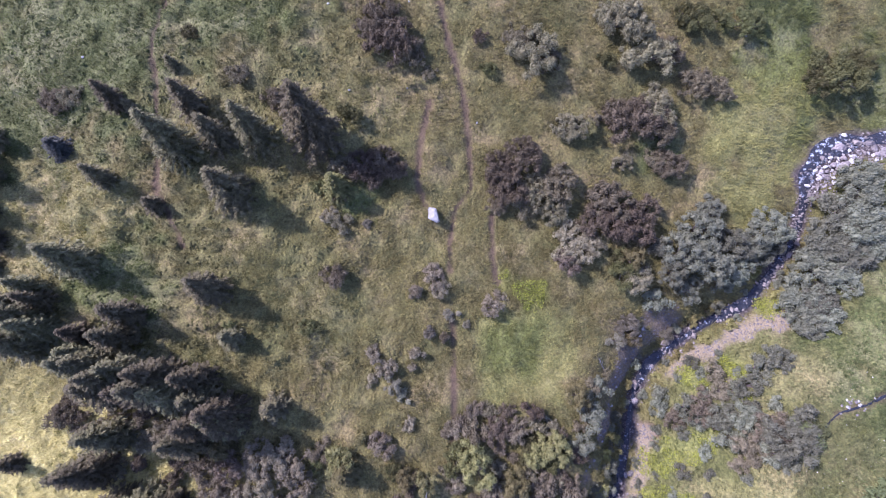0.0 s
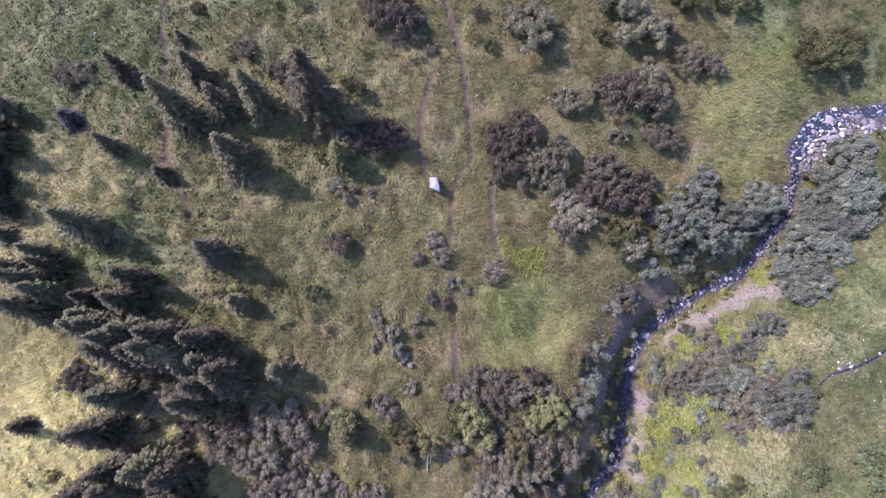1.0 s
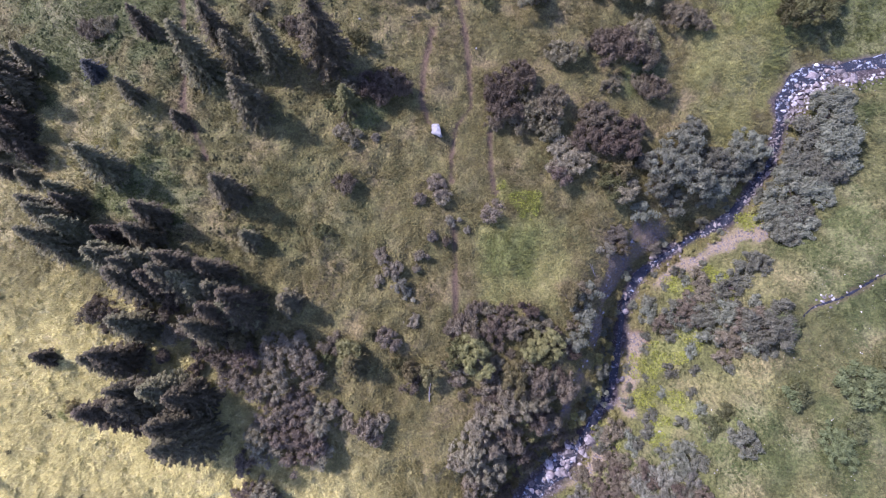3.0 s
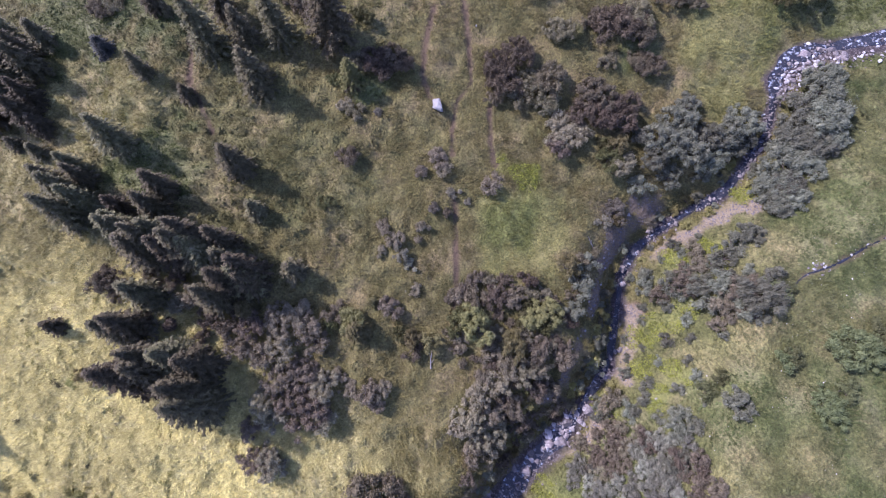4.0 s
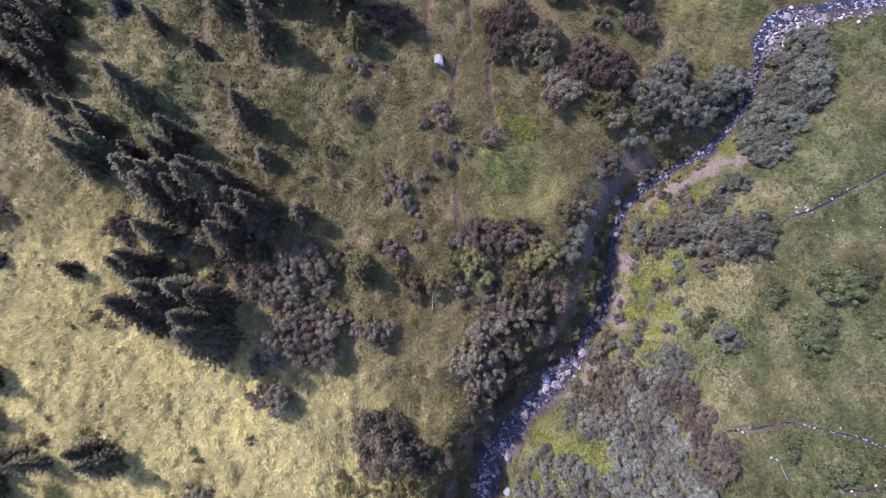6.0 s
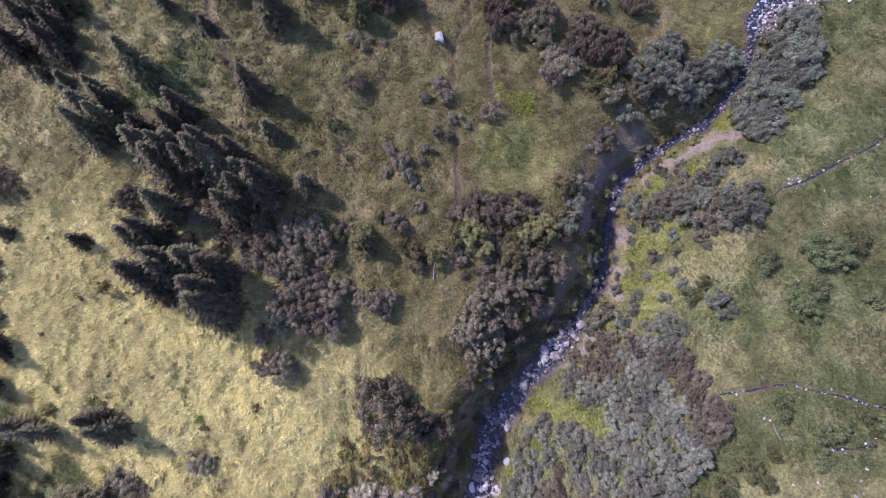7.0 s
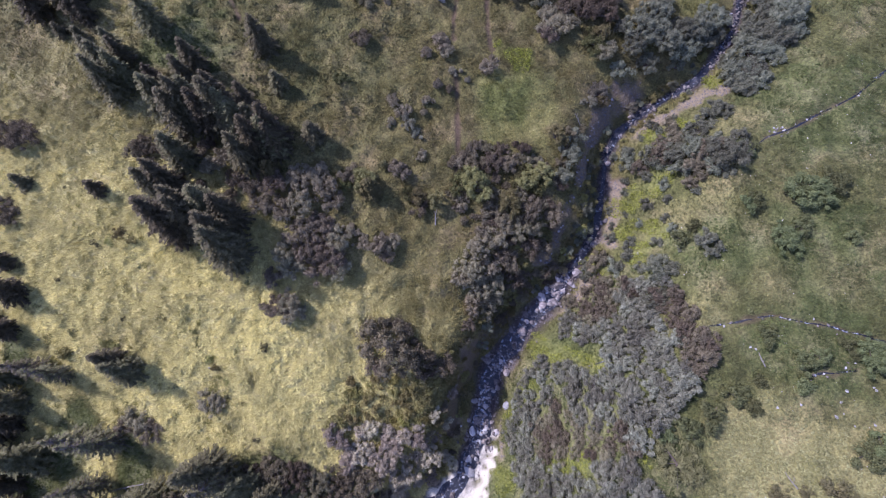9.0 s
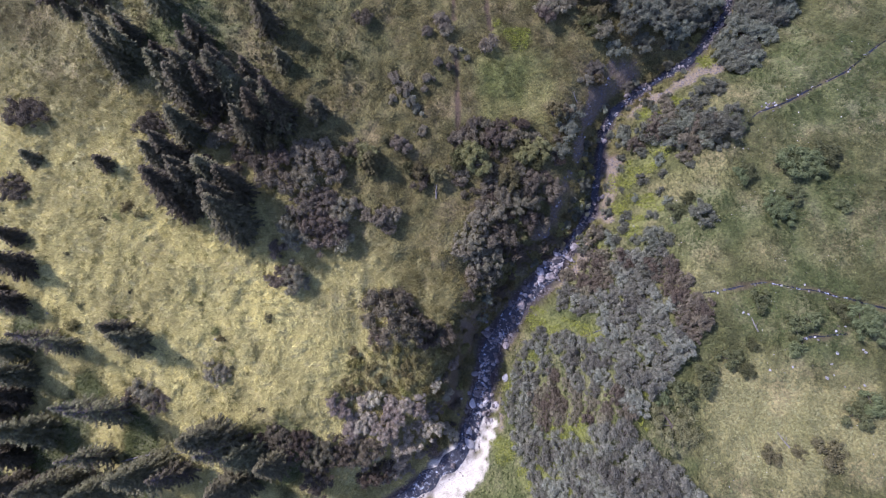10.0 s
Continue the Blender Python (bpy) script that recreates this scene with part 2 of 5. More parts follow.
def value_noise(x, y, size, seed):
    """Smooth lattice noise from -1 to 1, for arrays."""
    u, v = x / size + 137.3 * seed, y / size - 71.7 * seed
    i, j = np.floor(u).astype(np.int64), np.floor(v).astype(np.int64)
    a, b = u - i, v - j
    a, b = a * a * (3 - 2 * a), b * b * (3 - 2 * b)

    def lattice(p, q):
        h = (p * 374761393 + q * 668265263 + seed * 974711) & 0x7FFFFFFF
        h = ((h ^ (h >> 13)) * 1274126177) & 0x7FFFFFFF
        return ((h ^ (h >> 16)) & 0xFFFF) / 32767.5 - 1.0

    low = lattice(i, j) * (1 - a) + lattice(i + 1, j) * a
    high = lattice(i, j + 1) * (1 - a) + lattice(i + 1, j + 1) * a
    return low * (1 - b) + high * b


def to_line(x, y, line):
    """Distance to a polyline, the third value there, and the side (1: left of its run)."""
    best, third, side = np.full(x.shape, 1e9), np.zeros(x.shape), np.ones(x.shape)
    for a, b in zip(line[:-1], line[1:]):
        dx, dy = b[0] - a[0], b[1] - a[1]
        t = np.clip(((x - a[0]) * dx + (y - a[1]) * dy) / (dx * dx + dy * dy), 0, 1)
        d = np.hypot(x - a[0] - t * dx, y - a[1] - t * dy)
        m = d < best
        best = np.where(m, d, best)
        if len(a) > 2:
            third = np.where(m, a[2] + t * (b[2] - a[2]), third)
        side = np.where(m, np.sign(dx * (y - a[1]) - dy * (x - a[0])), side)
    return best, third, side


def smooth(v, a, b):
    u = np.clip((v - a) / (b - a), 0, 1)
    return u * u * (3 - 2 * u)


def bed_half(y):
    """Half the width of the stream bed: broad in the upper reach and in the gully's mouth."""
    return 1.15 + 1.6 * smooth(-y, 15, 25) + 1.25 * smooth(y, 27, 34)


def land(x, y):
    """Height of the ground at arrays x, y."""
    x, y = np.asarray(x, float), np.asarray(y, float)
    d, bed, side = to_line(x, y, STREAM)
    xc, yc = np.clip(x, -88, 78), np.clip(y, -64, 64)
    u, v = xc / 50, yc / 50
    west = WEST[0] + WEST[1] * u + WEST[2] * v + WEST[3] * u * u + WEST[4] * u * v + WEST[5] * v * v
    west = west + WEST[6] * u ** 3 + WEST[7] * u * u * v + WEST[8] * u * v * v + WEST[9] * v ** 3 - 2.6 * np.exp(-((xc + 11) ** 2 + (yc + 45) ** 2) / 110)
    east = EAST[0] + EAST[1] * u + EAST[2] * v + EAST[3] * u * u + EAST[4] * u * v + EAST[5] * v * v
    beyond = 0.10 * (y - yc) + 0.10 * np.abs(x - xc)
    low = smooth(-y, 22, 27)
    middle = smooth(-y, 9, 14) * (1 - low)
    foot = bed_half(y) + np.where(side < 0, 1.9 * smooth(-y, 32, 38), 0.0)
    reach = np.clip((d - foot) / np.where(side < 0, 8.6 + 3.8 * middle - 1.6 * low, 14.7), 0, 1)
    w = 1 - (1 - reach) ** np.where(side < 0, 1.7 - 0.2 * middle + 0.2 * low, 1.2)
    z = bed * (1 - w) + (np.where(side < 0, west, east) + beyond) * w
    rough = smooth(d, 1.0, 4.5)
    even = z + 0.25 * value_noise(x, y, 9.0, 4)
    hummocks = 1 + 0.9 * smooth(-x, -6, 14) * (side < 0)
    z = z + rough * (0.32 * value_noise(x, y, 7.0, 1) + 0.22 * hummocks * value_noise(x, y, 2.6, 2) + 0.15 * hummocks * value_noise(x, y, 1.1, 3))
    for line in FOOTPATHS + RILLS:
        z = z - 0.18 * (1 - smooth(to_line(x, y, line)[0], 0.2, 0.7))
    steps = smooth(-x, 8, 30) * rough
    terraces = 1.3 + 3.4 * np.exp(-((x + 40) ** 2 + (y - 13) ** 2) / 130)
    return z + 0.075 * terraces * steps * np.sin(3.6 * even * math.pi)


def land_at(x, y):
    return float(land(np.array([x]), np.array([y]))[0])


def solid(name, verts, faces, material, flat=False):
    me = bpy.data.meshes.new(name)
    me.from_pydata(np.asarray(verts).tolist(), [], [list(map(int, f)) for f in faces])
    me.materials.append(material)
    if not flat:
        me.shade_smooth()
    return me


def part(name, me, parent, label=""):
    ob = new(name, me)
    ob.parent = parent
    if label:
        tagged(ob, label)
    return ob


SANDS = [
    ([(47.0, 12.0), (42.9, 10.6), (38.4, 8.4), (34.0, 6.1), (32.3, 4.6)], 0.7),
    ([(28.9, -4.0), (27.9, -7.3), (27.0, -13.7)], 0.6),
    ([(23.5, -17.7), (22.5, -20.9), (19.0, -23.9), (14.9, -25.6), (11.6, -28.8), (10.3, -32.1)], 0.5),
    ([(8.9, -41.0), (8.6, -46.5)], 0.35),
]
SCREES = [([(28.7, 11.5), (26.5, 7.4), (23.7, 2.9), (22.3, -1.5), (21.3, -4.8), (19.8, -8.2), (18.2, -12.1), (16.4, -15.0), (14.5, -16.6)], 0.85), ([(27.8, -3.7), (29.8, -3.5)], 0.6), ([(25.2, 6.5), (28.3, 9.3), (32.5, 12.0)], 1.5),
          ([(6.0, -27.5), (1.6, -32.5), (0.8, -38.0), (0.6, -43.0)], 1.5)]
LIMES = [
    (28.8, -11.6), (29.8, -15.9), (32.5, -12.6), (24.2, -16.7), (15.0, -29.6), (17.5, -31.2), (21.5, -32.7), (13.3, -36.9), (11.0, -40.0),
    (17.2, -46.7), (8.7, -49.9), (12.5, -53.0), (25.4, -44.2), (27.2, -41.3), (30.6, -36.1), (15.4, -52.8), (45.6, 13.4), (39.5, 4.6),
    (39.0, 3.2), (34.8, 3.9), (34.3, -3.2), (31.5, -5.6), (33.5, -5.3), (28.8, -7.4), (10.1, 15.3), (12.4, 13.9), (8.6, 16.0)]
GREENS = [
    (10, 8, 5), (48, 50, 9), (30, 34, 4), (-11, 26, 3), (60, 5, 16), (50, -18, 12), (48, -32, 11), (56, -58, 8), (38, -18, 9),
    (-50, 50, 22), (-28, 56, 14), (-42, 16, 9), (72, 42, 22), (-74, -52, 9), (-57, 36, 8), (-66, -46, 6), (-61, -40, 4), (-72, -31, 5), (-52, -48, 5), (-27, -50, 7)]
HEATHS = [(-27, 22, 13), (-33, 8, 11), (-16, 12, 8), (-24, 44, 10), (-10, 38, 7)]


def near_any(x, y, groups):
    """The strongest of soft blobs (x, y, radius)."""
    m = np.zeros(x.shape)
    for cx, cy, r in groups:
        m = np.maximum(m, 1 - smooth(np.hypot(x - cx, y - cy) / r + 0.35 * value_noise(x, y, 2.0, 8), 0.45, 1.1))
    return m


def covers(x, y):
    """What covers the ground: path, sand, stream bed, scree, lime herbs, green grass, dry grass, pale gravel."""
    d, _, side = to_line(x, y, STREAM)
    ragged = value_noise(x, y, 1.2, 5) * 0.35 + value_noise(x, y, 3.1, 6) * 0.45
    path = np.zeros(x.shape)
    for line in FOOTPATHS + RILLS:
        e = to_line(x, y, line)[0]
        path = np.maximum(path, (1 - smooth(e + 0.4 * ragged, 0.16, 0.62) if line in FOOTPATHS else 0.7 - 0.7 * smooth(e + 0.7 * ragged, 0.05, 0.5)))
    path = np.maximum(path, near_any(x, y, [(29.2, -3.4, 1.7), (28.0, -4.4, 0.9)]))
    sand, scree = np.zeros(x.shape), np.zeros(x.shape)
    for line, w in SANDS:
        sand = np.maximum(sand, 0.92 - 0.92 * smooth(to_line(x, y, line)[0] + 1.7 * ragged, w * 0.1, w * 2.1))
    for line, w in SCREES:
        scree = np.maximum(scree, 0.72 - 0.72 * smooth(to_line(x, y, line)[0] + 2.2 * ragged, w * 0.2, w * 1.6) ** 0.7)
    upper = smooth(x, 44, 52) * smooth(y, 29, 34)
    bed = 1 - smooth(d + 0.9 * ragged - 0.4 * upper, 0.5 * bed_half(y), 1.15 * bed_half(y))
    lime = near_any(x, y, [(px, py, 2.3) for px, py in LIMES]) * 0.6
    lush = np.maximum(np.maximum(near_any(x, y, GREENS), 0.25 * near_any(x, y, HEATHS)), smooth(side * d, 1.5, 5) * (0.55 + 0.4 * smooth(-y, 15, 22) * smooth(-x, -38, -30)))
    bleached = near_any(x, y, [(41, -47, 12), (49, -46, 9), (33, -28, 5)])
    bleached = np.maximum(bleached, 0.6 * near_any(x, y, [(43.5, 5, 3.5), (35.5, -10.5, 3), (40, -9, 3.5), (47, 4.5, 3), (38, -24, 3.5), (44, -23, 4), (52, -22, 4)]))
    lush = lush * (1 - 0.6 * bleached)
    dry = smooth(-x - 0.55 * y - 1 + 9 * value_noise(x, y, 17.0, 9), 10, 36) * smooth(-y + 4 * ragged - 0.25 * (x + 45), -13, 10) * (side < 0)
    dry = np.maximum(dry, 0.5 * smooth(-y, 14, 30) * (side < 0) * smooth(d, 6, 14))
    dry = np.maximum(dry, 0.55 * bleached)
    dry = np.maximum(dry, 0.34 * near_any(x, y, [(-52, 25, 12), (-44, 21, 8), (-58, 16, 11), (-60, 30, 10)]))
    field = near_any(x, y, [(45, 37, 9), (43, 29, 6), (48, 43, 7), (7.5, 10, 4), (13, 9.5, 5), (8, 4.5, 4.5), (14, 4.8, 4)])
    dry, lime = np.maximum(dry, 0.30 * field), np.maximum(lime, 0.5 * field)
    pale = near_any(x, y, [(5.1, -50.2, 2.2), (2.4, -54.6, 2.8), (-1.4, -57.0, 2.6), (6.6, -47.6, 1.4), (3.9, -51.8, 2.4), (0.8, -56.2, 2.8), (7.6, -43.6, 1.3), (7.2, -46.0, 1.5), (5.2, -43.0, 1.3), (5.4, -45.8, 1.6), (4.0, -48.6, 2.2), (1.0, -52.3, 3.0), (-2.2, -53.8, 2.4), (3.4, -53.3, 2.6), (-0.5, -57.5, 4.5), (-5.0, -58.5, 3.5)])
    pale = np.clip(pale * (1.15 + 0.9 * value_noise(x, y, 0.8, 15) + 0.5 * value_noise(x, y, 2.2, 16)), 0, 1) * smooth(pale, 0.05, 0.6)
    return path, sand, bed, scree, lime, lush, dry * (1 - lush), pale


# ---- ground, one sheet out to the horizon ----
def axis(low, high, step, far):
    inner = np.arange(low, high + step, step)
    grow = step * 1.3 ** np.arange(1, 28)
    out = np.cumsum(grow)
    out = out[out < far]
    return np.concatenate([low - out[::-1], inner, inner[-1] + out])


gx, gy = axis(-90.0, 78.0, 0.42, 1800.0), axis(-66.0, 64.0, 0.42, 1800.0)
GX, GY = np.meshgrid(gx, gy)
gv = np.stack([GX.ravel(), GY.ravel(), land(GX, GY).ravel()], 1)
nx, ny = len(gx), len(gy)
corner = (np.arange(ny - 1)[:, None] * nx + np.arange(nx - 1)[None]).ravel()
gme = solid("ground", gv, np.stack([corner, corner + 1, corner + nx + 1, corner + nx], 1), MAT_GROUND)
masks = covers(gv[:, 0], gv[:, 1])
for key, four in (("cover_a", masks[:4]), ("cover_b", masks[4:])):
    layer = gme.attributes.new(key, "FLOAT_COLOR", "POINT")
    layer.data.foreach_set("color", np.stack(four, 1).astype(np.float32).ravel())
tagged(new("ground", gme), "sloping alpine meadow of olive and straw-coloured grass with footpaths", "ground", kind="structure")


# ---- water ----
def water_strip(name, line, half, lift, label):
    pts = []
    for a, b in zip(line[:-1], line[1:]):
        n = max(2, int(math.hypot(b[0] - a[0], b[1] - a[1]) / 0.5))
        pts += [(a[0] + (b[0] - a[0]) * k / n, a[1] + (b[1] - a[1]) * k / n) for k in range(n)]
    pts = np.array(pts + [line[-1][:2]])
    for _ in range(6):
        pts[1:-1] = (pts[:-2] + 2 * pts[1:-1] + pts[2:]) / 4
    run = np.gradient(pts, axis=0)
    run /= np.linalg.norm(run, axis=1)[:, None]
    across = np.stack([-run[:, 1], run[:, 0]], 1)
    wide = half * (1 + 0.6 * value_noise(pts[:, 0], pts[:, 1], 2.3, 12)) * (bed_half(pts[:, 1]) if half > 0.4 else 1.0)
    shift = 0.35 * half * value_noise(pts[:, 0], pts[:, 1], 3.7, 13) - (0.7 * smooth(pts[:, 1], 28, 33) if half > 0.4 else 0.0)
    mid = land(pts[:, 0], pts[:, 1])
    rows = []
    for k in (-1.0, -0.5, 0.0, 0.5, 1.0):
        p = pts + across * (wide * k + shift)[:, None]
        z = mid + lift * (1 - 0.5 * abs(k)) + 0.03 * value_noise(p[:, 0], p[:, 1], 0.5, 14)
        rows.append(np.column_stack([p, z]))
    verts = np.concatenate(rows)
    n = len(pts)
    faces = [(k * n + i, k * n + i + 1, (k + 1) * n + i + 1, (k + 1) * n + i) for k in range(4) for i in range(n - 1)]
    me = solid(name, verts, faces, MAT_WATER)
    steep = np.maximum(smooth(verts[:, 1], 27, 31), smooth(-verts[:, 1], 15, 20))
    me.attributes.new("riffle", "FLOAT", "POINT").data.foreach_set("value", steep.astype(np.float32))
    return tagged(new(name, me), label, "water", kind="structure")


water_strip("water", [tuple(p) for p in STREAM[1:27]], 0.46, 0.10, "clear mountain stream tumbling over dark stones")
for line in RILLS:
    water_strip("rill_water", line, 0.13, 0.03, "thin rill of water trickling through the grass")

# ---- plants ----


def leaves(rng, centre, outward, length, width, stray=0.55):
    """Pointed leaves, one for each row of centre, pointing roughly outward. Returns verts, faces."""
    n = len(centre)
    u = outward + rng.normal(0, stray, (n, 3))
    u /= np.linalg.norm(u, axis=1)[:, None]
    v = np.cross(u, rng.normal(0, 1, (n, 3)))
    v /= np.linalg.norm(v, axis=1)[:, None]
    le, wi = (length * rng.uniform(0.6, 1.3, n))[:, None], (width * rng.uniform(0.7, 1.3, n))[:, None]
    verts = np.stack([centre - v * wi, centre + v * wi, centre + u * le], 1).reshape(-1, 3)
    return verts, np.arange(3 * n).reshape(-1, 3)


def cone(a, b, ra, rb, sides=4):
    """A tapered stick from a to b: verts and quads."""
    a, b = np.asarray(a, float), np.asarray(b, float)
    w = b - a
    u = np.cross(w, (0.31, 0.95, 0.1))
    u /= np.linalg.norm(u)
    v = np.cross(w, u)
    v /= np.linalg.norm(v)
    ang = np.arange(sides) * 2 * math.pi / sides
    ring = np.cos(ang)[:, None] * u + np.sin(ang)[:, None] * v
    return np.concatenate([a + ring * ra, b + ring * rb]), [(i, (i + 1) % sides, sides + (i + 1) % sides, sides + i) for i in range(sides)]


def joined(pieces):
    verts, faces, n = [], [], 0
    for v, f in pieces:
        verts.append(v)
        faces += [tuple(int(i) + n for i in q) for q in f]
        n += len(v)
    return np.concatenate(verts), faces


def two_tone(name, leafy, woody, leaf_material, wood_material):
    """One mesh of leaves and of the twigs that carry them."""
    me = solid(name, *joined([leafy, woody]), leaf_material)
    me.materials.append(wood_material)
    n = len(leafy[1])
    me.polygons.foreach_set("material_index", np.array([0] * n + [1] * len(woody[1]), dtype=np.int32))
    return me


def shell_leaves(rng, centre, outward, length, width, tilt=0.45):
    """Pointed leaves that lie like shingles across the outward direction. Returns verts, faces."""
    n = len(centre)
    up = outward / np.linalg.norm(outward, axis=1)[:, None] + rng.normal(0, tilt, (n, 3))
    u = np.cross(up, rng.normal(0, 1, (n, 3)))
    u /= np.linalg.norm(u, axis=1)[:, None]
    v = np.cross(up, u)
    v /= np.linalg.norm(v, axis=1)[:, None]
    le, wi = (length * rng.uniform(0.6, 1.3, n))[:, None], (width * rng.uniform(0.7, 1.3, n))[:, None]
    verts = np.stack([centre - v * wi, centre + u * le, centre + v * wi], 1).reshape(-1, 3)
    return verts, np.arange(3 * n).reshape(-1, 3)


GOLDEN = (1 + 5 ** 0.5) / 2
BALL = np.array([(-1, GOLDEN, 0), (1, GOLDEN, 0), (-1, -GOLDEN, 0), (1, -GOLDEN, 0), (0, -1, GOLDEN), (0, 1, GOLDEN), (0, -1, -GOLDEN), (0, 1, -GOLDEN),
                 (GOLDEN, 0, -1), (GOLDEN, 0, 1), (-GOLDEN, 0, -1), (-GOLDEN, 0, 1)]) / math.hypot(1, GOLDEN)
BALL_FACES = [(i, j, k) for i in range(12) for j in range(12) for k in range(12)
              if i < j and i < k and all(np.linalg.norm(BALL[p] - BALL[q]) < 1.1 for p, q in ((i, j), (j, k), (k, i)))
              and np.dot(np.cross(BALL[j] - BALL[i], BALL[k] - BALL[i]), BALL[i]) > 0]


def make_shrub(name, kind, radius, seed, tall=0.85, clump=1.0):
    """A many-stemmed shrub: stems from one base, a crown of rounded clumps of small leaves with gaps between them."""
    rng = np.random.default_rng(seed)
    base = new(name)
    phase = rng.uniform(0, 6.28, 3)
    lobes = max(9, int(7.5 * radius ** 1.9 / clump ** 1.6))
    th = rng.uniform(0, 2 * math.pi, lobes)
    edge = 1 + 0.20 * np.sin(2 * th + phase[0]) + 0.13 * np.sin(5 * th + phase[1]) + 0.08 * np.sin(9 * th + phase[2])
    rr = np.sqrt((np.arange(lobes) + rng.uniform(0, 1, lobes)) / lobes) * 0.86
    dome = np.sqrt(np.clip(1 - rr ** 2, 0, 1))
    z = radius * tall * (0.18 + 0.82 * dome) * rng.uniform(0.55, 1.0, lobes)
    c = np.stack([np.cos(th) * rr * radius * edge, np.sin(th) * rr * radius * edge, z], 1)
    size = clump * rng.uniform(0.22, 0.60, lobes) * min(1.0, 0.5 + 0.25 * radius)
    per = int(150 * min(1.6, clump))
    q = rng.normal(0, 1, (lobes, per, 3))
    q[..., 2] = np.abs(q[..., 2]) * 1.15 - 0.35
    q /= np.linalg.norm(q, axis=2)[..., None]
    deep = rng.uniform(0.6, 1.15, (lobes, per, 1))
    squash = np.array([1, 1, 1.25])
    pts = (c[:, None] + q * deep * size[:, None, None] * squash).reshape(-1, 3)
    out = q.reshape(-1, 3)
    spiky = rng.uniform(size=len(pts)) < 0.3
    lv = [shell_leaves(rng, pts[~spiky], out[~spiky], 0.17, 0.06, 0.6), leaves(rng, pts[spiky], out[spiky] + np.array([0, 0, 0.3]), 0.16, 0.04, 0.4)]
    hearts = [(c[k] + BALL * rng.uniform(0.4, 0.7, (12, 1)) * size[k] * squash, BALL_FACES) for k in range(lobes)]
    stems = []
    for k in rng.choice(lobes, min(lobes, 22), replace=False):
        bend = c[k] * np.array([0.45, 0.45, 0.55])
        stems += [cone((c[k][0] * 0.06, c[k][1] * 0.06, 0.1), bend, 0.05, 0.035, 3), cone(bend, c[k], 0.035, 0.012, 3)]
    part("crown", two_tone("crown", joined(lv + hearts), joined(stems), LEAF[kind], MAT_TWIG), base)
    part("stem", solid("stem", *cone((0, 0, -0.25), (0, 0, 0.2), 0.16, 0.09, 8), MAT_TWIG), base)
    return base


def flat_sprays(rng, centre, outward, length, width):
    """Needle sprays that lie flat along a bough and hang a little."""
    n = len(centre)
    u = outward + rng.normal(0, 0.28, (n, 3))
    u /= np.linalg.norm(u, axis=1)[:, None]
    v = np.cross(np.array([0, 0, 1.0]) + rng.normal(0, 0.4, (n, 3)), u)
    v /= np.linalg.norm(v, axis=1)[:, None]
    le, wi = (length * rng.uniform(0.6, 1.3, n))[:, None], (width * rng.uniform(0.7, 1.3, n))[:, None]
    return np.stack([centre - v * wi, centre + u * le, centre + v * wi], 1).reshape(-1, 3), np.arange(3 * n).reshape(-1, 3)


def make_spruce(kind, height, wide, seed, bare=0.0):
    """A spruce: straight trunk, whorls of drooping boughs with needle sprays."""
    rng = np.random.default_rng(seed)
    base = new("spruce_tree")
    trunk = [cone((0, 0, -0.3), (0, 0, height * 0.55), 0.016 * height + 0.03, 0.009 * height + 0.02, 8),
             cone((0, 0, height * 0.55), (0.02 * height, 0, height), 0.009 * height + 0.02, 0.006, 8)]
    part("trunk", solid("trunk", *joined(trunk), MAT_DEAD if bare else MAT_BARK), base)
    sprays, boughs = [], []
    whorls = int(10 + height * 2.3)
    for w in range(whorls):
        f = 0.06 + 0.93 * (w + rng.uniform(-0.3, 0.3)) / whorls
        reach = 1.45 * wide * max(0.03, (1 - f)) ** 0.66 * (0.5 + 0.5 * min(1, f / 0.2))
        n = int(7 + 3 * (1 - f))
        turn = rng.uniform(0, 6.28)
        for k in range(n):
            a = turn + 2 * math.pi * k / n + rng.uniform(-0.3, 0.3)
            le = reach * rng.uniform(0.62, 1.2)
            z = f * height
            drop = le * (0.28 + 0.25 * (1 - f)) * rng.uniform(0.7, 1.4)
            steps = max(4, int(le / 0.085))
            s = (np.arange(steps) + 0.6) / steps
            axis_pt = np.stack([np.cos(a) * le * s, np.sin(a) * le * s, z - drop * s ** 1.3 + 0.12 * le * s ** 3], 1)
            boughs.append(cone((0, 0, z), axis_pt[-1], 0.05 if bare else 0.025, 0.006, 3))
            if rng.uniform() < bare:
                continue
            for sign in (-1, 1):
                out = np.stack([np.cos(a + sign * 0.8) * np.ones(steps), np.sin(a + sign * 0.8) * np.ones(steps), -0.22 * np.ones(steps)], 1)
                sprays.append(flat_sprays(rng, axis_pt, out, min(0.50, 0.22 + 0.16 * le) * (1.1 - 0.35 * s), 0.085))
    part("crown", two_tone("crown", joined(sprays), joined(boughs), NEEDLE[kind], MAT_TWIG if bare else MAT_BARK), base)
    return base


def stand(proto, x, y, scale, rng, sink=0.05, stretch=1.0):
    m = Matrix.LocRotScale((x, y, land_at(x, y) - sink), Euler((0, 0, rng.uniform(0, 6.28))), (scale, scale, scale * stretch))
    return copy_thing(proto, m)


def clear(ob):
    for o in (*ob.children_recursive, ob):
        bpy.data.objects.remove(o)

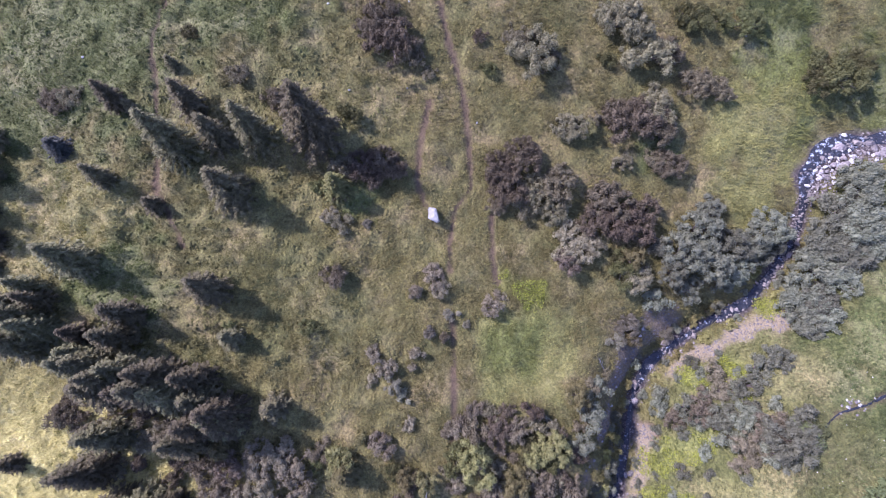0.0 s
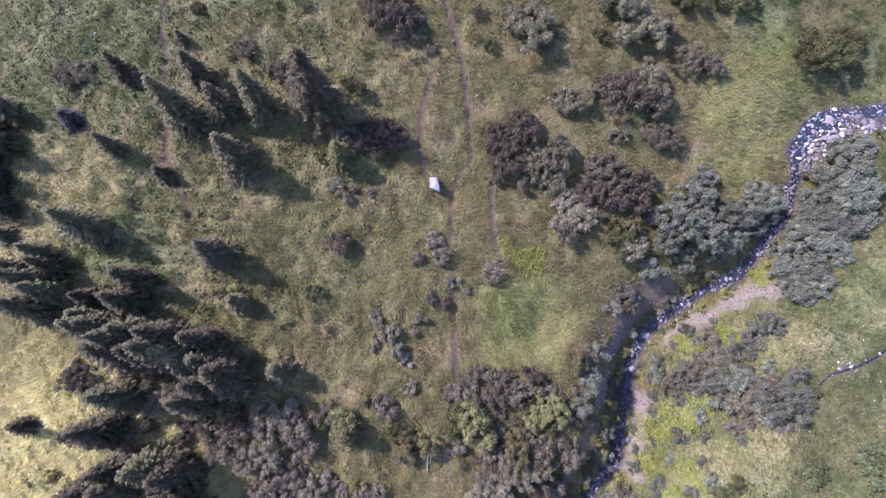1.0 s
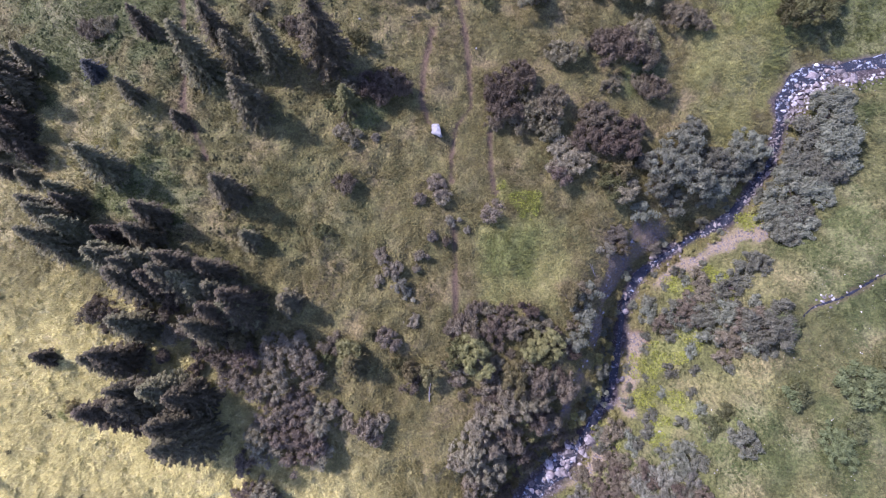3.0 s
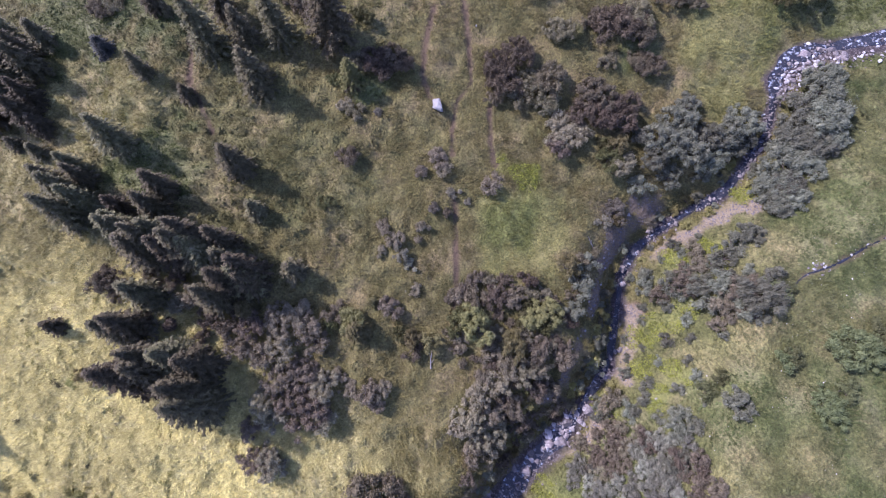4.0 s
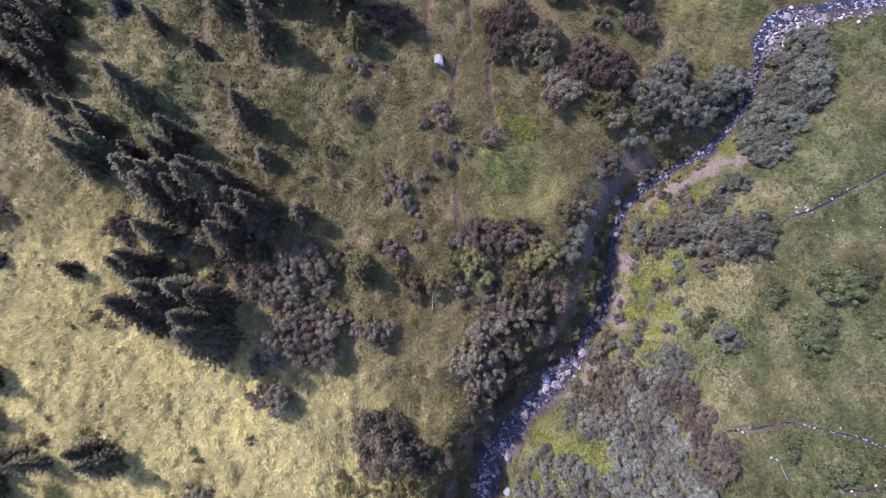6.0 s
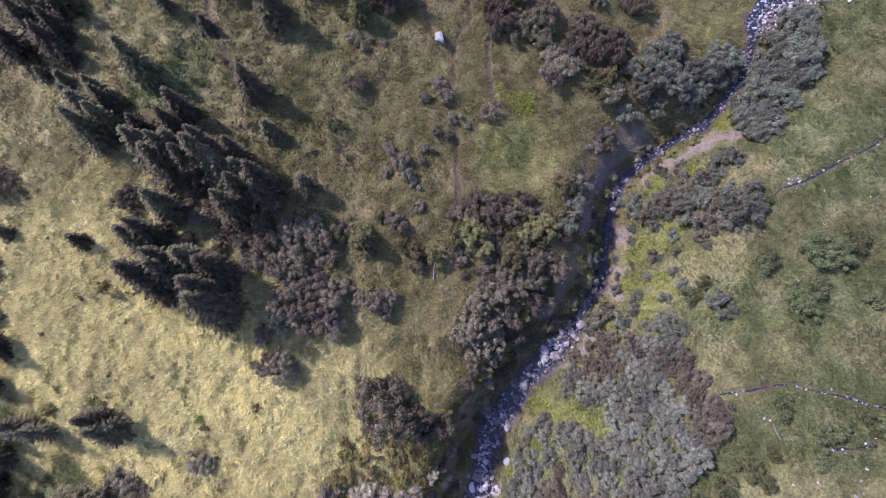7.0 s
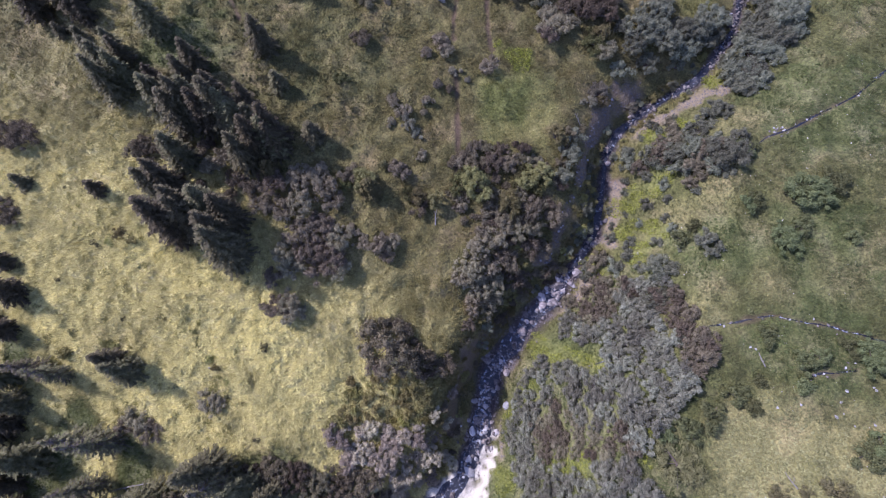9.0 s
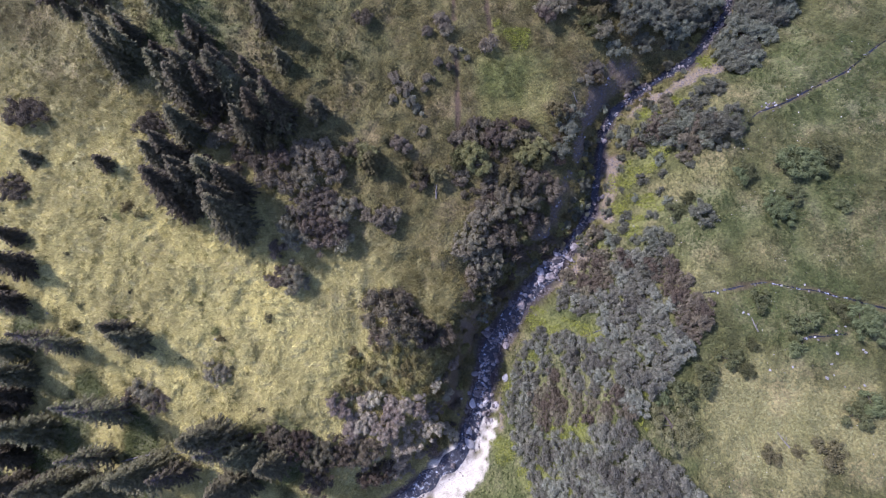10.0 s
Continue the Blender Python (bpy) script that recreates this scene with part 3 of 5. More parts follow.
SPRUCE_UPPER = [
    (-43.3, 38.6, 5), (-34.1, 31.9, 10), (-32.5, 37.4, 6.4), (-29.2, 33.3, 7), (-24.1, 33.4, 8.8), (-26.8, 26.1, 8.4),
    (-16.4, 33.4, 12.2), (-17.9, 34.7, 5.1), (-41.4, 38, 2.3), (-46.3, 17.9, 7.8), (-29.2, 14.4, 7.2),
    (-62.5, 31.9, 6.9), (-60.3, 34.6, 4.8), (-63.6, 27.4, 6.8), (-60.6, 25.1, 6.3), (-59, 21.2, 4.1),
    (-63.7, 19.1, 2.9), (-59.7, 17.8, 3.6), (-52.9, 14.9, 5.6), (-53, 11.1, 7.4), (-52.3, 8.3, 6.8), (-45.7, 9, 5.3),
    (-39.5, 11.4, 6.9), (-66.7, 30.1, 8), (-66.6, 35.7, 7), (-61, 29.5, 7.5), (-65, 26, 8), (-68, 23, 8), (-61, 22.5, 7), (-69, 33, 8),
]
SPRUCE_RIDGE = [
    (-40.2, 8.5, 6.9), (-39.4, 3.6, 9.6), (-36.5, 2.2, 9.5), (-30.1, 3.7, 8.8), (-26.6, -0.1, 10), (-40.8, -2.9, 8.7),
    (-44.9, -7.3, 7.6), (-41.2, -13.4, 13), (-38.2, -12.8, 11.4), (-32.6, -17.2, 13),
    (-45.1, 6.7, 6.8), (-43.1, 5.4, 7.5), (-32.7, 2.1, 9.4),
    (-29.1, -1.6, 9.7), (-26.4, -1.5, 7.9), (-31, -3.5, 9.1), (-42.8, -2.3, 5), (-39.2, -11.1, 10.2),
    (-55, 12.6, 6.9), (-52, 7.6, 9.5), (-50.6, 9.6, 7.5), (-51.4, 13.2, 5.8), (-44.2, 5.3, 8.4), (-34, 2.5, 11), (-34.1, 4.2, 9.9), (-42.5, -6.9, 9.6), (-43.7, -7.8, 6.2), (-33.7, -15, 11.6),
]
SPRUCE_BROAD = [
    (-40.8, 2.6, 8.6), (-27.1, -0.8, 8.0), (-33.0, -11.8, 9.6), (-35.5, -11, 10.2), (-29.4, 1.2, 7.5), (-38.5, 4.6, 7.8), (-31.6, 1.4, 8.2),
]
SPRUCE_LOW = [
    (-52.5, -31.8, 7.6), (-50.2, -33.3, 8.2), (-36.5, -47.6, 14), (-31.5, -50.2, 11), (-27.5, -51.5, 10), (-33.5, -54.5, 13), (-47.1, -52.8, 15), (-65.1, -55.2, 14), (-74.7, -41, 9.1), (-78.1, -50.9, 10.5), (-73.1, -16.2, 4.8), (-69, -4.5, 3.9), 
    (-55.2, -55.2, 13.5), (-76.8, -24.5, 6.2), (-85.5, -31.3, 7.6), (-67.7, -56.8, 12.2), 
    (-60.9, -57.4, 10.2), (-70.4, -55.6, 9.9), (-75.9, -46.7, 9.3),
    (-70.8, -21.1, 8.4), (-72.6, -26.7, 7.1), (-72.6, -37.9, 10.3), (-70.7, -46.7, 12.4), (-79.2, -50.8, 10.3), (-78, -42.9, 10), (-78.2, -55.9, 10.5), (-74, -34, 9), (-80, -25, 9), (-82, -36, 11), (-88, -40, 14), (-90, -47, 14), (-86, -33, 12), (-92, -54, 14), (-86, -58, 13), (-84, -46, 12),
]
SPRUCE_SMALL = [
    (-35.9, 43.5, 2.5), (-43.5, 28.1, 5.2), (-37.3, 25.1, 3.4), (-26.7, 8.6, 4), (-20.9, 0.3, 4.8), (-55.2, -6.7, 3.6),
    (-32, 0.7, 4),
]
SPRUCE_BLUE = [
    (-50.9, 32.8, 3.5),
]
SPRUCE_GOLD = [
    (-13.7, 27.1, 5.3), (-27.6, -4.6, 4), (-12.4, -7.4, 4.6),
]
SHRUB_DARK_UPPER = [
    (-6.9, 46.1, 3.9), (-4.8, 45.6, 2.7), (-9.6, 48.1, 2.6), (-8.3, 50.1, 2.7), (11.8, 45.4, 4), (10.1, 47.6, 2.6),
    (13.9, 44.9, 2.3), (4.9, 47.7, 1.2), (-1.9, 42.8, 1.2), (24.8, 50.6, 3.9), (27.3, 46.9, 4.4), (31, 46.9, 2.7),
    (22.8, 51.5, 2.4), (35, 42.9, 2.8), (38, 42.4, 2.4), (-26.9, 41.6, 1.8), (-51.7, 39.3, 2.4), (-49.6, 39.7, 1.9),
    (-22.3, 39.1, 1.7), (-20.8, 37.7, 1.7),
]
SHRUB_DARK_RING = [
    (25.9, 37.5, 4), (29.7, 36.8, 2.9), (23.9, 38.7, 2.5), (29.2, 39.6, 2.8), (17.2, 36.1, 2.7), (20.2, 37.3, 1.3),
    (30.9, 31.9, 2.7), (28.8, 32.5, 1.6), (24.5, 32, 1.6), (7.4, 30.5, 2.8), (10.7, 32.2, 2.9), (8.4, 27.9, 3.3),
    (7, 25.9, 1.8), (12.2, 27.9, 2.7), (15.2, 28.3, 3.1), (14.8, 25.3, 2.5), (10.1, 26.1, 2.2), (22.4, 26.7, 3.2),
    (20.5, 24.2, 2.8), (24.2, 23.4, 3.6), (26.8, 25.3, 2.8), (19.9, 21, 2),
]
SHRUB_DARK_MID = [
    (-13.4, 29.7, 2.3), (-10.4, 30, 2.8), (-7.6, 30.8, 2.5), (-6.1, 29.7, 1.7), (-9.1, 28.7, 1.8), (-13.2, 23.2, 1.8),
    (-13.9, 16.2, 1.8), (0, 8.6, 0.8), (25.9, 16.6, 2.2), (-13.5, 26.4, 1.2), (4.3, -2.5, 2.1), (7.1, -2.5, 2.3),
    (10, -2.7, 1.9), (5.5, -8.2, 2), (6.8, -9.8, 2), (12.8, -9.3, 2.1), (13.8, -6.3, 1.9), (-15.2, -5, 1.7),
    (9.5, -16.9, 2.1), (10.9, -19.2, 1.8), (11.1, -12.4, 2.4), (12.9, -14, 2.1), (8.7, -11.7, 1.9), (17, -9.8, 2.2),
    (14, -12, 1.9), (15.2, -14.2, 1.9),
]
SHRUB_DARK_LOW = [
    (-14.2, -50, 3.1), (-17.7, -49.9, 2.9),
    (-12.8, -53.2, 3.3), (-21.2, -53.6, 3.2), (-72.9, -8.5, 3.1), (-3.3, -33.5, 2),
    (-0.7, -32.3, 1.9), (-47.8, -0.4, 2.5), (-4.5, -9.5, 1.8), (-70.5, 3.1, 3.7), (-62.6, -55.7, 4.4), (-27.5, -48.0, 2.6), (-24.0, -48.6, 2.8), (-21.0, -50.0, 2.6), (-30.5, -48.2, 2.2),
]
SHRUB_GREY_STREAM = [
    (34.6, 23.5, 3), (36.7, 25.9, 2.3), (32, 20.4, 3.2), (35.6, 19.2, 3.4), (40, 21.7, 2.7), (43.6, 22.7, 2.8),
    (45.7, 24.4, 2.9), (40.2, 18.4, 2.8), (43.2, 20.1, 2.4), (30.9, 17.7, 2.3), (33.6, 15.7, 2.4), (29.3, 21.3, 1.9),
    (46.8, 21.5, 1.9), (29, 14.2, 2), (23, 2.2, 1.6), (21, -1.3, 2), (20.2, -4.3, 1.8), (19.1, -0.8, 2.1),
    (20.7, 2.8, 1.7), (18, -4.4, 1.8), (22.7, -7.4, 1.5), (22.8, -11, 1.7), (23.9, -14.6, 1.2), (39.5, 16.4, 1.6),
]
SHRUB_GREY_MID = [
    (16.8, 22.2, 2.2), (17.5, 20.1, 2.9), (16, 18.6, 1.9), (-1.4, 16.6, 1.8), (-0.3, 14.6, 1.3), (-3.6, 14.6, 1),
    (6.6, 12.9, 1.9), (-8.6, 6.9, 1.5), (-7.1, 5.2, 1.4), (-9.3, 3.4, 0.9), (-3.2, 6.9, 1), (-4, 5.2, 0.7),
    (-4.6, -1.7, 1.2), (-14.9, 23.9, 1.2), (-8.1, -4.2, 1.8), (-11.2, -15.2, 2), (-13.6, -14.8, 1.5),
    (-8.9, -14.9, 1.5), (-9.6, -16.8, 1.5), (1.5, -2.5, 1.6), (1.9, -8.2, 1.5),
]
SHRUB_GREY_COPSE = [
    (-23, -6, 2.4), (-20.7, -5.1, 2.2), (-18.7, -6.7, 2.2), (-18.3, -8.8, 2), (-22.9, -9.6, 2.4), (-25.4, -10.3, 2.1),
    (-26.2, -6.7, 2.1), (-19.7, -12.6, 2.6), (-17.2, -14.8, 2.6), (-21.3, -16.3, 2.5), (-18.1, -17.1, 2.9),
    (-22.9, -13.5, 2.5), (-25.3, -17, 2.4), (-23.6, -18.5, 2.2), (-20.4, -19.3, 2.1), (-16.7, -19.3, 1.9),
    (-27, -20.2, 1.7), (-24.3, -24.5, 2.3), (-15.2, -13.3, 1.4), (-28.6, -9.6, 2),
]
SHRUB_GREY_BANK = [
    (4.6, -15.5, 2.4), (6.2, -17.7, 2.4), (3, -18.5, 2.4), (4.6, -20.9, 2.6), (7.1, -20.1, 2.3), (1.9, -20.1, 1.7),
    (3.9, -23.2, 2.1), (6.5, -23.6, 2.2), (7.9, -14, 2), (-14.3, -45, 2.4), (-10.7, -46.7, 2.4), (-7.2, -48.7, 2.9),
    (-8.9, -44.1, 2), (-17.8, -43.4, 2), (-3.5, -46.1, 2.4), (-5.3, -43.5, 1.8), (-12.5, -41.8, 1.8),
    (-16.1, -46.8, 2), (-9.1, -51.3, 3), (-5.6, -53.5, 2.5), (0.3, -47.9, 1.3), (0.3, -36.4, 1.4), (-2.5, -39.9, 1.4),
]
SHRUB_FAR_BANK = [
    (57.7, 29.1, 3.9), (55.4, 26, 4), (57.8, 24.2, 4.1), (53.6, 22.2, 4), (55.8, 20.5, 3.8), (51.7, 18.4, 3.9),
    (54, 16.8, 3), (49.1, 14.7, 3.3), (51.4, 13.8, 3), (48.9, 10.9, 2.7), (51.7, 11.6, 2.1), (47.6, 13.1, 1.9),
    (59.5, 27.4, 3.2), (59.8, 31.3, 2.3), (58.3, 21.4, 2.9),
]
SHRUB_RIGHT_BANK = [
    (36.9, 4.4, 1.9), (44, 6.6, 2.3), (41.8, 5.2, 2.2), (37, 2.3, 1.7), (40.1, 3, 1.9), (35, 6, 1.2), (34.6, 0.2, 2.5),
    (36.6, -1.1, 2.5), (38.6, -1, 2.5), (40.4, -2.2, 2.5), (41.4, -3.3, 3.3), (43.7, -2, 2.7), (38.7, -4.2, 2.5),
    (37, -3.8, 2.1), (33, 0.1, 2.1), (32, -1.5, 1.7), (30.3, 0.7, 1.9), (40.2, -4.8, 1.9), (37.4, -6.4, 1.5),
    (37.5, -16.5, 2.3), (31.2, -19.3, 2.4), (24.5, -16.2, 2.1), (26.3, -18, 1.6), (23, -18.7, 1.4), (28.1, -21.9, 2.1),
    (30.6, -24, 2.3),
]
SHRUB_OLIVE = [
    (6, 43.5, 1.2), (35.7, 51.7, 2.9), (42.2, 51.3, 2.8), (34, 52.5, 2.3), (55.6, 44.8, 4), (53.7, 44.4, 3),
    (58.8, 46.9, 2.7), (24.3, 18.1, 2.7), (23.5, 19.4, 1.5), (-17.1, 9.9, 1.4), (-21.3, 0.9, 1.3), (-27.2, 9.9, 0.9),
    (-16.4, 27.8, 1.2), (-12.1, 37.1, 1.8), (-34, 48, 1.3), (2.1, -5.8, 2.5), (11.2, -4.8, 2), (-6.4, -7.3, 1.4),
    (14.9, -6.2, 2.1), (-16.1, -6.4, 1.2), (22.3, 45.8, 1.3),
]
SHRUB_GREEN_RIGHT = [
    (43.8, -2.9, 2.2), (45.3, -2.2, 1.5), (44.0, -10.9, 1.6),
    (51.5, -10.2, 3.4), (55.4, -8.6, 2.2), (49.9, -10.2, 1.9), (46.8, -17.1, 2.5), (49.6, -15, 1.7),
    (35.1, -15.2, 1.8), (36.9, -13.3, 1.3), (43, -11.4, 1.5), (55.7, -16.9, 1), (45.9, -33.4, 1.6), (47.8, -32.8, 1.3),
    (53.9, -33.2, 2.8), (51.4, -31.6, 1.6), (51.0, -44.3, 2.2), (52.9, -43.7, 1.9), (41.9, -30.0, 1.6), (45.3, -36.6, 1.0), (40.7, -35.8, 0.8), (37.6, -37.5, 1.7), (39.3, -39.0, 1.3), (33.7, -40.0, 2.0), (31.2, -41.4, 1.9), (28.4, -42.1, 1.6),
]
SHRUB_SAGE = [
    (25, 10.3, 2.3), (27.5, 9, 1.8), (23.5, 8.8, 1.4), (1.1, 11.8, 1), (-6.4, 3, 1.4), (-5, 1.6, 1), (-9.9, 23, 0.7),
    (3, 10.5, 0.6), (-1.8, 9.4, 0.9), (-32, 36.5, 0.9), (31.9, 10, 1.3),
]
SHRUB_GOLD = [
    (19.4, 35.8, 1.4), (-10.6, -3.4, 0.8), (25.3, 19.1, 1.7), (25.7, 9.2, 1.5),
    (4.0, -6.5, 2.9), (14.2, -4.5, 2.4), (11.7, -5.7, 1.8), (9.3, -9.2, 2.4), (-13.0, -6.3, 2.2), (-2.5, -8.9, 1.7), (-4.6, -8.2, 1.6), (17.3, 1.6, 1.8),
]
SHRUB_RIDGE = [
    (-48.8, -1, 1.9), (-46.7, -2.7, 1.2), (-41.4, 0.4, 1.6), (-38.8, -1.2, 1.6), (-42.1, -5.2, 1.4), (-34.9, -2.1, 1.9), (-32.7, -5.8, 1.9),
    (-30.6, -7.3, 1.8), (-37.5, 0, 1.4), (-41, -6.9, 1.4), (-39, 3.8, 1.2), (-30.2, -0.6, 1.4), (-28.1, -4.6, 1.6), (-36.9, -4.1, 1.8),
    (-41.2, -2.9, 1.2), (-28, -9.7, 1.4), (-33.8, -8.2, 1.3), (-38.6, -6.2, 1.1),
]
SHRUB_SLOPE = [
    (-51.6, -12.9, 1.8), (-53.6, -14.1, 1.2), (-49.7, -14.2, 1.2), (-43.6, -11.9, 0.9), (-44.7, -25.3, 1.1), (-40.1, -27.6, 0.8), (-37.5, -31.4, 1.2),
    (-36.5, -33.1, 0.9), (-53.6, -29.3, 1.6), (-55.3, -28.9, 1.1), (-62.2, -30.4, 1.6), (-64.9, -31.5, 1.4), (-65.7, -28, 1.4), (-34.7, -34.8, 0.9), (-32, -38.2, 0.7),
]
SHRUB_LONE = [(-47.9, -42.2, 2.6), (-50.2, -40.5, 2.1), (-52.3, -41.3, 1.6), (-37.3, -38.1, 2.5), (-25.8, -24.2, 2.4), (-23.6, -25.5, 1.9), (-28.2, -24.5, 1.2)]

SHRUB_WORDS = {
    "dark": ("shrub", "dense dark brownish shrub with many stems", "shrub"),
    "tawny": ("willow_shrub", "olive-grey dense willow shrub in the meadow", "shrub"),
    "grey": ("willow_shrub", "grey-leaved willow shrub with a lumpy crown", "shrub"),
    "bank": ("sallow_shrub", "grey-green sallow shrub on the stream's bank", "shrub"),
    "olive": ("juniper_shrub", "olive-green rounded juniper shrub in the grass", "shrub"),
    "green": ("juniper_shrub", "dark green spreading juniper shrub on the slope", "shrub"),
    "sage": ("wormwood_shrub", "pale straw-grey wormwood shrub in dry grass", "shrub"),
    "gold": ("birch_shrub", "yellow-green young birch shrub beside darker willows", "shrub"),
    "mat": ("juniper_mat", "low olive-green juniper mat in pale grass", "shrub"),
    "pale": ("willow_shrub", "willow shrub at the gully's mouth, leaves tinted pale for sunlight", "shrub"),
    "leafy": ("leafy_bush", "low olive-green leafy bush on the slope", "shrub"),
    "herb": ("leafy_bush", "yellowish leafy bush on the gully's edge", "shrub"),
    "thicket": ("sallow_shrub", "grey-green sallow shrub in a closed thicket", "shrub"),
    "brown": ("shrub", "brownish sallow shrub in a closed thicket", "shrub"),
}
SIZES = (0.8, 1.7, 2.9)


def kept_clear(x, y, r):
    """Whether a shrub of that radius would stand in the stream bed or on the scree above it."""
    px, py = np.array([x]), np.array([y])
    wet = to_line(px, py, STREAM)[0][0] < 0.75 * float(bed_half(py)[0]) + 0.4 * r
    bare = to_line(px, py, SCREES[0][0])[0][0] < 0.55 + 0.4 * r
    return bool(wet or bare)



def plant_shrubs(kind, rows, group, seed, tall=0.85, clump=1.0):
    rng = np.random.default_rng(seed)
    name, label, category = SHRUB_WORDS[kind]
    protos = {}
    for x, y, r in rows:
        if kept_clear(x, y, r):
            continue
        size = min(SIZES, key=lambda s: abs(math.log(s / max(r, 0.3))))
        pick = (size, int(rng.integers(0, 2)))
        if pick not in protos:
            protos[pick] = make_shrub(name, kind, size, seed * 10 + len(protos), tall, clump)
            tagged(protos[pick], label, category, group)
        stand(protos[pick], x, y, r / size, rng, 0.1, rng.uniform(0.85, 1.15))
    for p in protos.values():
        clear(p)


plant_shrubs("tawny", SHRUB_DARK_UPPER, "dark willows of the upper meadow", 11, 0.5)
plant_shrubs("dark", [q for q in SHRUB_DARK_RING if q[1] < 27 and q[0] > 17], "dark willows in a ring", 12, 0.6)
plant_shrubs("tawny", [q for q in SHRUB_DARK_RING if q[1] >= 27 or q[0] <= 17], "olive-grey willows in a ring", 44, 0.6)
def beside(rows, others):
    """The rows that no larger crown of the others covers."""
    return [q for q in rows if all(math.hypot(q[0] - a, q[1] - b) > 0.9 * r for a, b, r in others)]


plant_shrubs("dark", [q for q in beside(SHRUB_DARK_MID, SHRUB_GOLD) if q[0] <= 6], "dark willows of the middle meadow", 13, 0.65)
plant_shrubs("brown", [q for q in beside(SHRUB_DARK_MID, SHRUB_GOLD) if q[0] > 6], "brownish willows above the gully", 57, 0.65)
plant_shrubs("dark", SHRUB_DARK_LOW, "dark willows of the lower slope", 14, 0.55)
plant_shrubs("bank", SHRUB_GREY_STREAM, "grey willows along the stream", 15)
plant_shrubs("grey", SHRUB_GREY_MID, "grey willows of the meadow", 16, 0.6)
plant_shrubs("grey", SHRUB_GREY_COPSE, "grey willows of the copse", 17)
plant_shrubs("grey", [q for q in SHRUB_GREY_BANK if q[1] > -35], "grey willows above the gully", 18, 0.7)
plant_shrubs("pale", [q for q in SHRUB_GREY_BANK if q[1] <= -35], "pale willows at the gully's mouth", 45, 0.65)
plant_shrubs("bank", SHRUB_FAR_BANK, "willow thicket on the far bank", 19, 0.6)
plant_shrubs("bank", SHRUB_RIGHT_BANK[1::3] + SHRUB_RIGHT_BANK[2::3], "willows on the right bank", 20, 0.75)
plant_shrubs("brown", SHRUB_RIGHT_BANK[::3], "brownish sallows on the right bank", 47, 0.75)
plant_shrubs("olive", SHRUB_OLIVE, "junipers of the meadow", 21, 0.5)
plant_shrubs("green", SHRUB_GREEN_RIGHT, "junipers of the right slope", 22, 0.6)
plant_shrubs("sage", SHRUB_SAGE, "wormwood tufts", 23, 0.6)
plant_shrubs("gold", SHRUB_GOLD, "young birches", 24, 1.25)
plant_shrubs("tawny", [(-9.7, -30.2, 4.7), (-6.0, -31.4, 3.2), (-8.1, -27.4, 2.2)], "round dark willows on the slope's edge", 59, 0.75, 1.25)
plant_shrubs("grey", [(-11.6, -32.8, 1.8), (-13.0, -30.6, 1.4)], "grey shrubs beside the round willow", 60, 0.6)
plant_shrubs("dark", SHRUB_RIDGE[::2], "dark shrubs among the spruces", 61, 0.8)
plant_shrubs("brown", SHRUB_RIDGE[1::2], "brownish shrubs among the spruces", 62, 0.8)
plant_shrubs("leafy", [(x, y, 0.7 * r) for x, y, r in SHRUB_SLOPE], "low bushes of the dry slope", 63, 0.45)
plant_shrubs("grey", SHRUB_LONE, "lone shrubs of the dry slope", 64, 0.7)

# willows leaning over the narrow middle reach
rng = np.random.default_rng(48)
overhang = []
for k in range(60):
    i, t = int(rng.integers(7, 17)), rng.uniform()
    p = STREAM[i] * (1 - t) + STREAM[i + 1] * t
    run = (STREAM[i + 1] - STREAM[i])[:2] / np.linalg.norm((STREAM[i + 1] - STREAM[i])[:2])
    off = rng.choice((-1, 1), p=(0.62, 0.38)) * rng.uniform(1.1, 2.2)
    r = rng.uniform(0.35, 1.0)
    x, y = p[0] - run[1] * off, p[1] + run[0] * off
    if all(math.hypot(x - a, y - b) > 0.9 for a, b, _ in overhang):
        overhang.append((float(x), float(y), r))
plant_shrubs("bank", overhang[::2], "willows leaning over the water", 49, 0.8)
plant_shrubs("leafy", overhang[1::2], "bushes at the water's edge", 50, 0.7)

# the closed thicket beside the stream
THICKET = [(19.5, -21.9), (24.9, -19.6), (32.6, -21.7), (34.8, -31.7), (30.4, -38.4), (25.7, -42.0), (23.7, -47.8), (29.5, -51.8), (34, -58),
           (33, -66), (12, -66), (12.3, -55.8), (9.8, -41.7), (11.7, -34.9), (14.9, -32.6), (20.5, -34.4), (23.5, -31.2), (18.3, -27.4)]


def inside(x, y, ring):
    hit = False
    for (ax, ay), (bx, by) in zip(ring, ring[1:] + ring[:1]):
        if (ay > y) != (by > y) and x < ax + (y - ay) * (bx - ax) / (by - ay):
            hit = not hit
    return hit


def fill(ring, gap, low, high, seed, avoid=()):
    rng = np.random.default_rng(seed)
    xs, ys = [p[0] for p in ring], [p[1] for p in ring]
    kept = []
    for _ in range(6000):
        x, y = rng.uniform(min(xs), max(xs)), rng.uniform(min(ys), max(ys))
        if inside(x, y, ring) and all((x - a) ** 2 + (y - b) ** 2 > gap * gap for a, b, _ in kept) and \
                all((x - a) ** 2 + (y - b) ** 2 > r * r for a, b, r in avoid):
            kept.append((x, y, rng.uniform(low, high)))
    return kept


